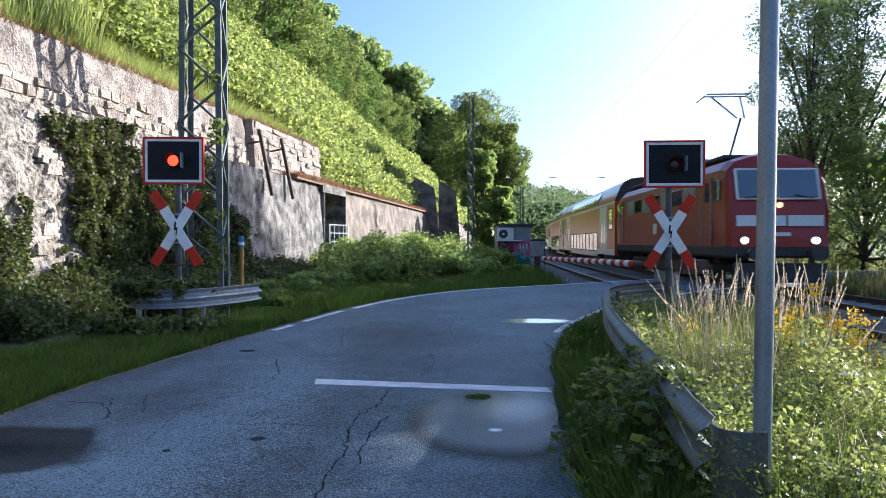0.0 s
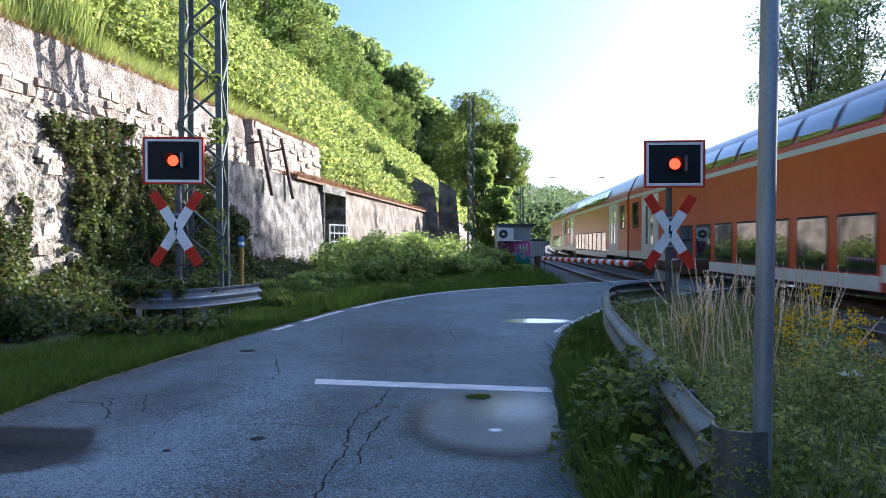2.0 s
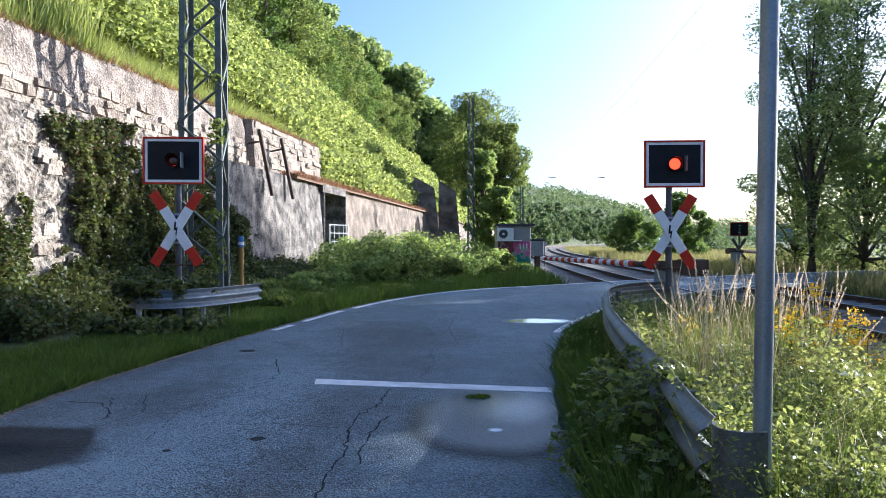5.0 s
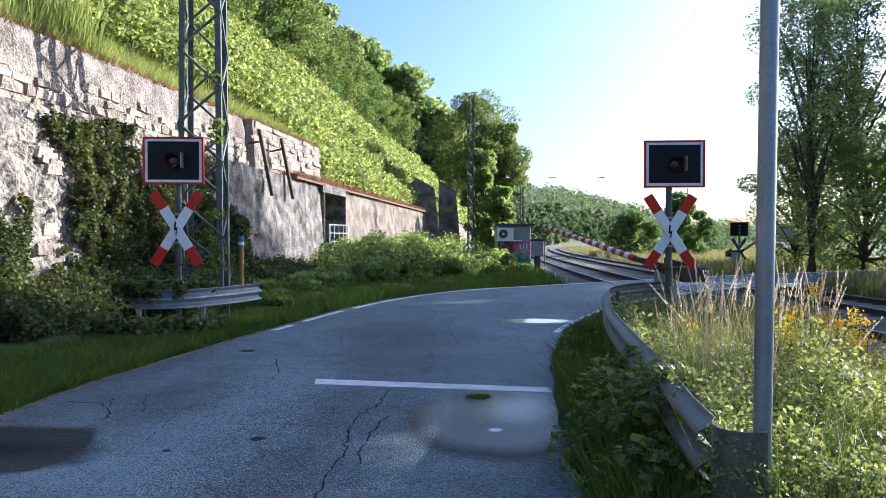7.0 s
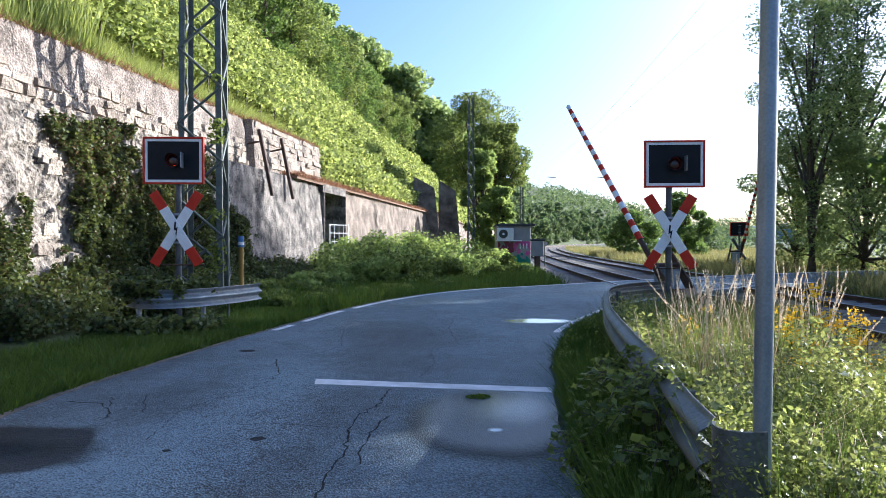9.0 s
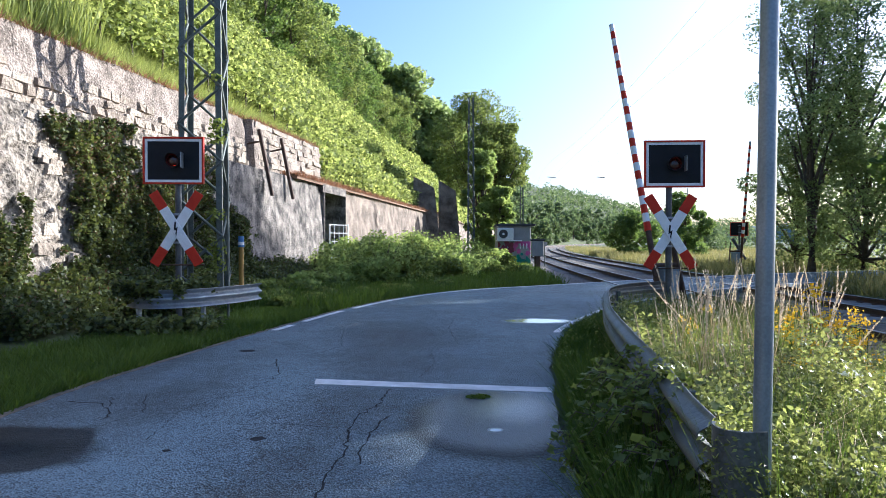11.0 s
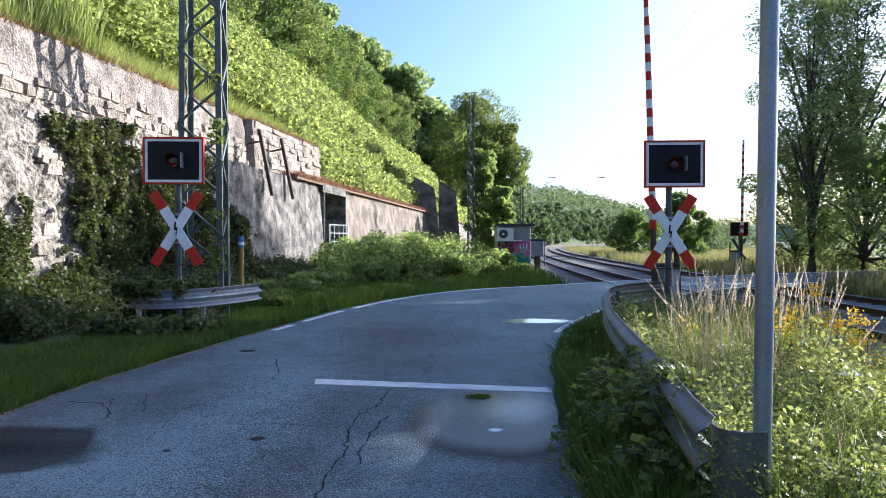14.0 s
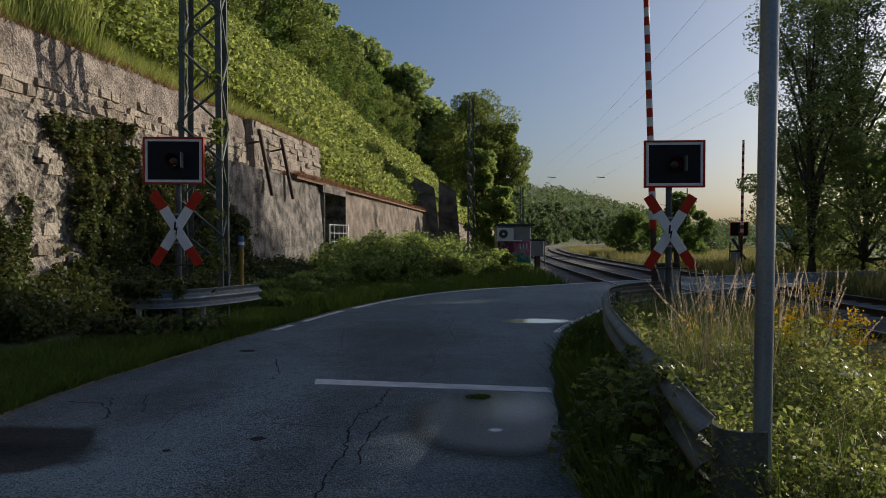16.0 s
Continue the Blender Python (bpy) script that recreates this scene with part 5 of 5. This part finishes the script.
def right_weeds():
    low, leafy, size = [], [], []
    for k in range(46000):
        y = 2.0 + 12 * RNG.uniform() ** 1.4
        xr = edge_x(ROAD_RIGHT, y)
        x = xr + 0.10 + RNG.uniform(0, max(0.3, rail_x(y) - xr + 0.4))
        low.append((x, y, -0.2))
    for k in range(260000):
        y = 1.8 + 11 * RNG.uniform() ** 1.9
        x = rail_x(y) + (-0.10 if y < 5.2 and noise.noise((y * 3, 1, 1)) > 0 else 0.05) + RNG.uniform(0, 1.0) * (1.3 + 0.22 * y)
        if x > track_x(y, NEAR_TRACK) - 2.3:
            continue
        top = 0.52 + 0.22 * min(1, max(0, y - 2.6)) - 0.13 * max(0, x - rail_x(y) - 0.8) + 0.36 * noise.noise((x * 1.9, y * 1.9, 0)) + 0.36 * noise.noise((x * 4.5, y * 4.5, 3)) - 0.045 * max(0, y - 4)
        if y > 4.7 and x > rail_x(y) + 0.25 and RNG.uniform() < 0.72:
            continue
        leafy.append((x, y, -0.2 + max(0.15, top) * RNG.uniform() ** 0.55))
        size.append(0.014 + 0.020 * max(0, noise.noise((x * 3, y * 3, 7)) + 0.2) + 0.0042 * y)
    return np.array(low), np.array(leafy), np.array(size)


low, leafy, size = right_weeds()
v, q = blades(low, 0.19, 0.014, 0.5)
tagged(bulk("grass_verge", v, q, L_GRASS), "green grass below the guardrail", "grass", kind="stuff")
scatter_leaves("weeds", leafy, size, L_WEED, "dense leafy weeds between guardrail and tracks", "weeds", aspect=0.5)
pts = np.array([(rail_x(y) + RNG.uniform(0.1, 1.3 + 0.08 * y), y, -0.2) for y in 2.5 + 9 * RNG.uniform(size=9000) ** 1.2])
v, q = blades(pts, 0.68, 0.006, 0.3)
tagged(bulk("tall_grass", v, q, L_GRASS), "long uncut grass among the weeds", "grass", kind="stuff")


pts = np.array([(rail_x(y) + RNG.uniform(0.15, 1.5 + 0.14 * y), y, -0.2) for y in 4.4 + 7.5 * RNG.uniform(size=15000) ** 1.2])
v, q = blades(pts, 0.62, 0.007, 0.3)
tagged(bulk("meadow_grass", v, q, L_MEADOW), "straw-coloured long grass behind the guardrail", "grass", kind="stuff")
pts = np.array([(rail_x(y) + RNG.uniform(0.4, 1.8), y, RNG.uniform(-0.1, 0.25)) for y in 2.6 + 3 * RNG.uniform(size=1500)])
v, q = blades(pts, 0.34, 0.0045, 0.55)
tagged(bulk("dry_stems", v, q, L_DRY), "pale dry stems tangled in the weeds", "grass", kind="stuff")
pts = np.array([(rail_x(y) - RNG.uniform(0.08, 0.38), y, -0.2) for y in 2.6 + 4.5 * RNG.uniform(size=5200) ** 1.3])
v, q = blades(pts, 0.44, 0.011, 0.35)
tagged(bulk("tall_grass", v, q, L_GRASS), "long grass growing up in front of the guardrail", "grass", kind="stuff")
pts = low[RNG.uniform(size=len(low)) < 0.35] + np.array((0, 0, 0.03))
pts = np.array([p for p in pts if noise.noise((p[0] * 3, p[1] * 3, 4)) > -0.05])
pts[:, 2] += 0.22 * RNG.uniform(size=len(pts)) ** 1.5
scatter_leaves("verge_weeds", pts, 0.045, L_BUSH, "small leafy weeds in the grass below the guardrail", "weeds", aspect=0.6)


def stalk_mesh():
    """One dry grass stalk with a seed head."""
    m = Mesh().chain([(0, 0, 0), (0.02, 0, 0.5), (0.06, 0, 0.95), (0.13, 0, 1.25)], [0.0035, 0.003, 0.0022, 0.0015], 4)
    for i in range(26):
        t = i / 25
        c = Vector((0.075 + 0.075 * t, 0, 1.02 + 0.27 * t))
        a = i * 2.4
        d = Vector((math.cos(a), math.sin(a), 1.6)).normalized() * 0.030 * (1.15 - 0.6 * t)
        s = Vector((-math.sin(a), math.cos(a), 0)) * 0.006
        m.add([c - s, c + s, c + d + s * 0.3, c + d - s * 0.3], [(0, 1, 2, 3)])
    return m


STALK = stalk_mesh().data("grass_stalk", L_DRY)
stand = thing("dry_grass", pose(3.0, 6.5, -0.2), "stand of tall straw-coloured grass stalks with seed heads", "grass")
rng = random.Random(5)
for i in range(130):
    y = rng.uniform(4.6, 9.5)
    x = rng.uniform(0.34, 0.56) * y + rng.uniform(-0.15, 0.15)
    if x < rail_x(y) + 0.12:
        x = rail_x(y) + rng.uniform(0.12, 0.6)
    piece("grass_stalk", STALK, stand, pose(x - 3.0, y - 6.5, 0, rng.gauss(0, 10), rng.gauss(-3, 11), rng.uniform(0, 360)) @ Matrix.Scale(rng.uniform(0.72, 1.12), 4))


def add_ragwort(x, y, h, seed):
    rng = random.Random(seed)
    t = thing("yellow_wildflower", pose(x, y, -0.2), "tall wildflower with clusters of small yellow blooms", "wildflower", "yellow wildflowers")
    stem, heads, lv = Mesh(), [], []
    for k in range(7):
        a, r = rng.uniform(0, 6.28), rng.uniform(0.02, 0.22)
        top = Vector((r * math.cos(a), r * math.sin(a), h * rng.uniform(0.62, 1.0)))
        stem.chain([(0, 0, 0), tuple(top * 0.55 + Vector((0, 0, 0.05))), tuple(top)], [0.006, 0.004, 0.002], 4)
        heads.append(blob_points(top, (0.085, 0.085, 0.05), 24, 0.1))
        lv += [tuple(top * f + Vector((rng.gauss(0, 0.03), rng.gauss(0, 0.03), 0))) for f in [0.2 + 0.05 * j for j in range(14)]]
    part("stem", stem, L_GRASS, t)
    v, q = leaf_quads(np.concatenate(heads), 0.023, aspect=1.0)
    tagged(bulk("bloom", v, q, L_FLOWER), kind="stuff").parent = t
    v, q = leaf_quads(np.array(lv), 0.075, aspect=0.35)
    bulk("foliage", v, q, L_BUSH).parent = t


for i, (px, d, h) in enumerate(((0.545, 5.6, 1.22), (0.51, 5.7, 1.05), (0.565, 5.4, 1.0), (0.525, 5.2, 0.85), (0.50, 6.3, 1.0), (0.58, 6.0, 0.9), (0.60, 4.9, 0.85), (0.36, 7.2, 0.9), (0.62, 6.6, 1.0), (0.535, 4.6, 0.8), (0.63, 5.4, 0.9))):
    add_ragwort(px * d, d, h, i)


def add_umbel(x, y, h):
    t = thing("white_wildflower", pose(x, y, -0.2), "white umbel wildflower among the weeds", "wildflower", "white wildflowers")
    s = Mesh().tube((0, 0, 0), (0, 0, h - 0.06), 0.005, 0.003, n=5)
    for k in range(10):
        s.tube((0, 0, h - 0.06), (0.05 * math.cos(k * 0.63), 0.05 * math.sin(k * 0.63), h - 0.005), 0.002, n=4)
    part("stem", s, L_GRASS, t)
    v, q = leaf_quads(blob_points((0, 0, h), (0.07, 0.07, 0.016), 150, 0.05), 0.022, aspect=1.0)
    bulk("bloom", v, q, L_WHITEFLOWER).parent = t


add_umbel(2.40, 4.0, 0.82)
add_umbel(3.4, 4.9, 0.7)


def add_bramble(x, y, z, seed, n=5, reach=0.45, leaf=0.066):
    """Arching shoots with large leaves that hang over the guardrail."""
    rng = random.Random(seed)
    t = thing("bramble", pose(x, y, -0.2), "bramble shoots with broad leaves hanging over the guardrail", "bramble", "brambles")
    stem, lv = Mesh(), []
    for k in range(n):
        a = rng.uniform(2.2, 4.4)
        e = Vector((reach * math.cos(a) * rng.uniform(0.6, 1.2), reach * math.sin(a) * rng.uniform(0.5, 1.2), 0))
        pts = [Vector((0, 0, 0)), Vector((0, 0, z)) + e * 0.3, Vector((0, 0, z + 0.05)) + e * 0.7, Vector((0, 0, z - 0.12)) + e]
        stem.chain([tuple(p) for p in pts], [0.006, 0.005, 0.004, 0.002], 5)
        for f in np.linspace(0.25, 1.0, 9):
            i = min(2, int(f * 3))
            p = pts[i].lerp(pts[i + 1], f * 3 - i)
            lv += [(p.x + rng.gauss(0, 0.03), p.y + rng.gauss(0, 0.03), p.z + rng.gauss(0.01, 0.02)) for _ in range(2)]
    part("stem", stem, M_BARK, t)
    v, q = leaf_quads(np.array(lv), leaf, up=2.0, aspect=0.75)
    bulk("foliage", v, q, L_BUSH).parent = t


for i, (x, y, z) in enumerate(((1.62, 4.5, 0.72), (1.55, 4.1, 0.75), (1.5, 3.7, 0.68), (1.35, 4.0, 0.35), (1.2, 3.6, 0.3), (1.7, 5.2, 0.7), (1.3, 3.3, 0.25), (1.15, 4.3, 0.25), (1.1, 4.8, 0.2), (1.42, 4.75, 0.62), (1.36, 4.35, 0.66), (1.34, 3.95, 0.60), (1.28, 3.45, 0.5), (1.52, 5.4, 0.6), (1.18, 3.1, 0.3), (1.22, 4.6, 0.4))):
    add_bramble(x, y, z, 50 + i)
moss = leaf_quads(blob_points((0.36, 6.72, -0.15), (0.13, 0.10, 0.025), 500, 0.0), 0.03)
tagged(bulk("moss_tuft", moss[0], moss[1], L_GRASS), "small moss tuft in the puddle", "moss", kind="stuff")


# ---- masts ----
def add_lattice_mast(name, x, y, height, w0, w1, leg, label, turn=0.0, bays=12):
    t = thing(name, pose(x, y, -0.2, 0, 0, turn), label, "mast", "railway masts")
    def corner(i, h):
        w = (w0 + (w1 - w0) * h / height) / 2
        return Vector((w * (-1, 1, 1, -1)[i], w * (-1, -1, 1, 1)[i], h))
    for i in range(4):
        a, b = corner(i, 0), corner(i, height)
        sx, sy = (1, -1, -1, 1)[i], (1, 1, -1, -1)[i]
        m = Mesh()
        for ex, ey in ((leg, 0.012), (0.012, leg)):
            base = [Vector((0, 0, 0)), Vector((sx * ex, 0, 0)), Vector((sx * ex, sy * ey, 0)), Vector((0, sy * ey, 0))]
            m.add([a + p for p in base] + [b + p for p in base], [(0, 1, 5, 4), (1, 2, 6, 5), (2, 3, 7, 6), (3, 0, 4, 7), (4, 5, 6, 7)])
        part("leg", m, M_MAST, t)
    for k in range(bays):
        h0, h1 = height * k / bays, height * (k + 1) / bays
        for i in range(4):
            j = (i + 1) % 4
            a, b = (corner(i, h0), corner(j, h1)) if (k + i) % 2 else (corner(j, h0), corner(i, h1))
            part("brace", Mesh().tube(a, b, leg * 0.26, n=4), M_MAST, t)
    return t


add_lattice_mast("lattice_mast", -5.62, 16.0, 12, 1.00, 0.84, 0.13, "grey-green steel lattice mast beside the retaining wall", 8, 14)
mast_two = add_lattice_mast("lattice_mast", 1.75, 42.5, 10.6, 0.46, 0.32, 0.06, "slim grey lattice railway mast in front of ivy trees", 5, 14)
add_lattice_mast("lattice_mast", 10.2, 88, 11.5, 0.5, 0.4, 0.09, "distant slim railway mast", 5, 12)
for x, y, h in ((29.5, 82, 8.0), (41, 120, 9), (52, 150, 9)):
    m = thing("railway_mast", pose(x, y, -0.2), "distant grey railway mast with cantilever arm", "mast", "railway masts")
    part("pole", Mesh().tube((0, 0, 0), (0, 0, h), 0.10, 0.07, n=8), M_MAST, m)
    part("arm", Mesh().tube((0, 0, h - 1.4), (-2.6, 0, h - 0.9), 0.04, n=6), M_MAST, m)


def add_wire(pts, r, label):
    tagged(part("overhead_wire", Mesh().chain(pts, [r] * len(pts), 5), M_MAST), label, "overhead wire", "overhead wires")


for x0 in (FAR_TRACK, NEAR_TRACK):
    add_wire([(track_x(y, x0), y, 6.05) for y in range(-30, 140, 10)], 0.0028, "thin contact wire above the track")
    add_wire([(track_x(y, x0), y, 7.1 + 0.5 * math.cos(y * 0.105)) for y in range(-30, 140, 5)], 0.0028, "thin carrier wire above the track")

for x, y in ((8.0, 50), (11.6, 50)):
    arm = thing("registration_arm", pose(x, y, 6.10), "short dark registration arm holding the contact wire", "wire arm", "wire arms")
    part("arm", Mesh().tube((-0.30, 0, 0.02), (0.30, 0, -0.03), 0.03, n=6), M_RUST, arm)

# ---- small things by the wall ----
pipe = thing("marker_pipe", pose(-4.15, 13.1, -0.2), "thin grey upright pipe beside the mast", "pipe")
part("tube", Mesh().tube((0, 0, 0), (-0.02, 0.05, 3.2), 0.022, n=10), M_MAST, pipe)
post = thing("marker_post", pose(-5.0, 16.8, -0.2), "yellow gas marker post with a blue and white cap", "marker post")
part("shaft", Mesh().tube((0, 0, 0), (0, 0, 1.45), 0.06, n=14), M_GAS, post)
part("cap", Mesh().tube((0, 0, 1.45), (0, 0, 1.72), 0.075, 0.07, n=14), M_BLUE, post, "blue cap")
part("white_band", Mesh().tube((0, 0, 1.50), (0, 0, 1.58), 0.079, n=14), M_WHITE, post)
for y in (23.2, 25.2):
    p = thing("wall_ladder_rail", pose(foot(y) + 0.02, y, 2.95, 0, -11, 0), "dark leaning timber upright against the terrace wall", "timber rail", "timber rails")
    part("upright", Mesh().soft((0, 0, 1.15), (0.11, 0.16, 2.3), 0.015), M_RUST, p)
    part("bracket", Mesh().soft((-0.25, 0, 1.9), (0.5, 0.06, 0.06), 0.01), M_RUST, p)

gate = thing("mesh_gate", pose(-4.93, 29.5, -0.2, 0, 0, 62), "white metal gate with square mesh in front of a recess", "gate")
gw, gh = 1.35, 2.35
for s in (0, 1):
    part("post", Mesh().soft((s * gw, 0, gh / 2), (0.05, 0.05, gh), 0.008), M_WHITE, gate)
for k in range(7):
    part("cross_bar", Mesh().tube((0, 0, 0.15 + k * 0.36), (gw, 0, 0.15 + k * 0.36), 0.018, n=6), M_WHITE, gate)
for k in range(1, 4):
    part("bar", Mesh().tube((k * gw / 4, 0, 0.1), (k * gw / 4, 0, gh - 0.05), 0.014, n=6), M_WHITE, gate)

hut = thing("relay_hut", pose(4.25, 40.5, -0.2, 0, 0, 0), "small concrete relay hut painted with colourful graffiti", "hut")
part("wall", Mesh().soft((0, 1.0, 1.25), (2.0, 2.0, 2.5), 0.03), M_HUT, hut, "grey rendered hut wall")
part("roof", Mesh().soft((0.1, 1.0, 2.56), (2.3, 2.4, 0.14), 0.03), M_SKIRT, hut, "flat dark roof slab")
part("ledge", Mesh().soft((-0.35, -0.2, 1.62), (1.5, 0.5, 0.06), 0.01), M_WHITE, hut, "pale shelf")
air = part("air_conditioner", Mesh().soft((-0.55, -0.2, 2.02), (0.95, 0.4, 0.72), 0.03), M_TRAINLIGHT, hut, "white air conditioner unit")
part("fan_grille", Mesh().tube((-0.68, -0.44, 2.02), (-0.68, -0.40, 2.02), 0.26, n=20), M_SKIRT, air, "dark round fan grille")
part("fan_hub", Mesh().tube((-0.68, -0.46, 2.02), (-0.68, -0.44, 2.02), 0.07, n=12), M_TRAINLIGHT, air)
rng = random.Random(11)
for i in range(70):
    x, z = rng.uniform(-0.95, 0.95), rng.uniform(0.3, 1.6)
    kind = M_TEAL if z < 0.85 else (M_PINK if x > 0.0 else M_WINE)
    a, r = rng.uniform(0, 6.28), rng.uniform(0.10, 0.24)
    poly = [(x + r * (0.6 + 0.4 * rng.random()) * math.cos(a + k * 1.05) * 0.8, z + r * (0.6 + 0.5 * rng.random()) * math.sin(a + k * 1.05)) for k in range(6)]
    poly = [(min(max(p, -0.98), 0.98), min(max(s, 0.05), 1.58)) for p, s in poly]
    part("painted_patch", Mesh().slab(poly, -0.003 - 0.0006 * (i + 1), -0.001, "y"), kind, hut, "sprayed graffiti patch")
for i in range(3):
    part("painted_bar", Mesh().box((0.35 + i * 0.2, -0.052, 1.30), (0.06, 0.01, 0.3)), M_WHITE, hut, "white graffiti stroke")

box = thing("junction_cabinet", pose(5.15, 37.0, -0.2), "grey junction cabinet on a dark foot beside the track", "cabinet")
part("foot", Mesh().soft((0, 0, 0.4), (0.3, 0.3, 0.8), 0.02), M_RUST, box)
part("body", Mesh().soft((0, 0, 1.2), (0.66, 0.4, 0.85), 0.03), M_HUT, box)
part("lid", Mesh().soft((0, 0, 1.66), (0.78, 0.5, 0.10), 0.03), M_SKIRT, box)
km = thing("track_sign", pose(6.3, 42.0, -0.2), "small grey plate on a thin post beside the rails", "sign")
part("post", Mesh().tube((0, 0, 0), (0, 0, 1.35), 0.035, n=8), M_MAST, km)
part("plate", Mesh().soft((0, -0.04, 1.42), (0.30, 0.02, 0.26), 0.005), M_HUT, km)

# white van far off on the meadow track
van = thing("van", pose(28.5, 92, -0.15, 0, 0, 70), "white van parked far off beyond the railway", "van")
part("body", Mesh().slab([(-2.4, 0.35), (2.3, 0.35), (2.4, 0.95), (1.6, 1.15), (1.0, 1.95), (-2.35, 2.0)], -0.9, 0.9, "y"), M_WHITE, van)
part("side_window", Mesh().soft((0.7, 0, 1.45), (0.8, 1.83, 0.5), 0.05), M_PANE, van)
for sx in (-1.5, 1.5):
    for sy in (-0.8, 0.8):
        part("wheel", Mesh().tube((sx, sy - 0.1, 0.32), (sx, sy + 0.1, 0.32), 0.32, n=16), M_RUBBER, van)


# ---- stones of the walls ----
def stone_shapes(rng, depth, worn):
    out = []
    for k in range(10):
        m = Mesh().soft((0, 0, 0), (depth, 1.0, 1.0), 0.10)
        m.v = [(x + (worn * rng.uniform(-1, 1) if x > 0 else 0), y + 0.09 * rng.uniform(-1, 1), z + 0.10 * rng.uniform(-1, 1)) for x, y, z in m.v]
        out.append(m.data("stone", M_STONE))
    return out


def add_stones():
    rng = random.Random(3)
    shapes = stone_shapes(rng, 0.16, 0.03)
    parent = bpy.data.objects["wall_upper"]
    z = 3.82
    for c, hgt in enumerate((0.24, 0.20, 0.26, 0.19, 0.24, 0.22, 0.25, 0.20)):
        y = (11.0 if c < 5 else 23.7) + rng.uniform(0, 0.4)
        while y < 30.6:
            w = rng.uniform(0.25, 0.85) * (1.0 if y < 20 else 1.4)
            x = upper(y) - 0.15 * (z - 3.5) / 1.9 + 0.05 * lump(y + w / 2, z + hgt / 2) + 0.008 + rng.uniform(-0.02, 0.02)
            if c != 4 or y > 23.6 or noise.noise((y * 0.4, 1, 1)) > -0.05:
                k = rng.uniform(0.85, 1.12)
                m = pose(x, y + w / 2, z + hgt / 2 + rng.uniform(-0.02, 0.02), rng.uniform(-3, 3), rng.uniform(-3, 3), -7.8 + rng.uniform(-3, 3)) @ Matrix.Diagonal((1, w - 0.03, (hgt - 0.02) * k, 1))
                piece("stone", rng.choice(shapes), parent, m)
            y += w
        z += hgt
    shapes = stone_shapes(rng, 0.14, 0.03)
    parent = bpy.data.objects["wall_lower_near"]
    z = 0.5
    while z < 3.7:
        hgt = rng.uniform(0.13, 0.26)
        y = 10.4 + rng.uniform(0, 0.5)
        while y < 15.5:
            w = rng.uniform(0.2, 0.6)
            if noise.noise((y * 0.9, z * 0.9, 12)) > 0.08:
                x = foot(y) - 0.3 * (z + 0.4) / 4.35 + 0.15 * lump(y + w / 2, z + hgt / 2) - 0.02 + rng.uniform(-0.02, 0.02)
                m = pose(x, y + w / 2, z + hgt / 2 + rng.uniform(-0.04, 0.04), rng.uniform(-7, 7), rng.uniform(-3, 3), -7.8 + rng.uniform(-4, 4)) @ Matrix.Diagonal((1, w - 0.02, hgt - 0.01, 1))
                piece("stone", rng.choice(shapes), parent, m)
            y += w
        z += hgt


add_stones()


motions()
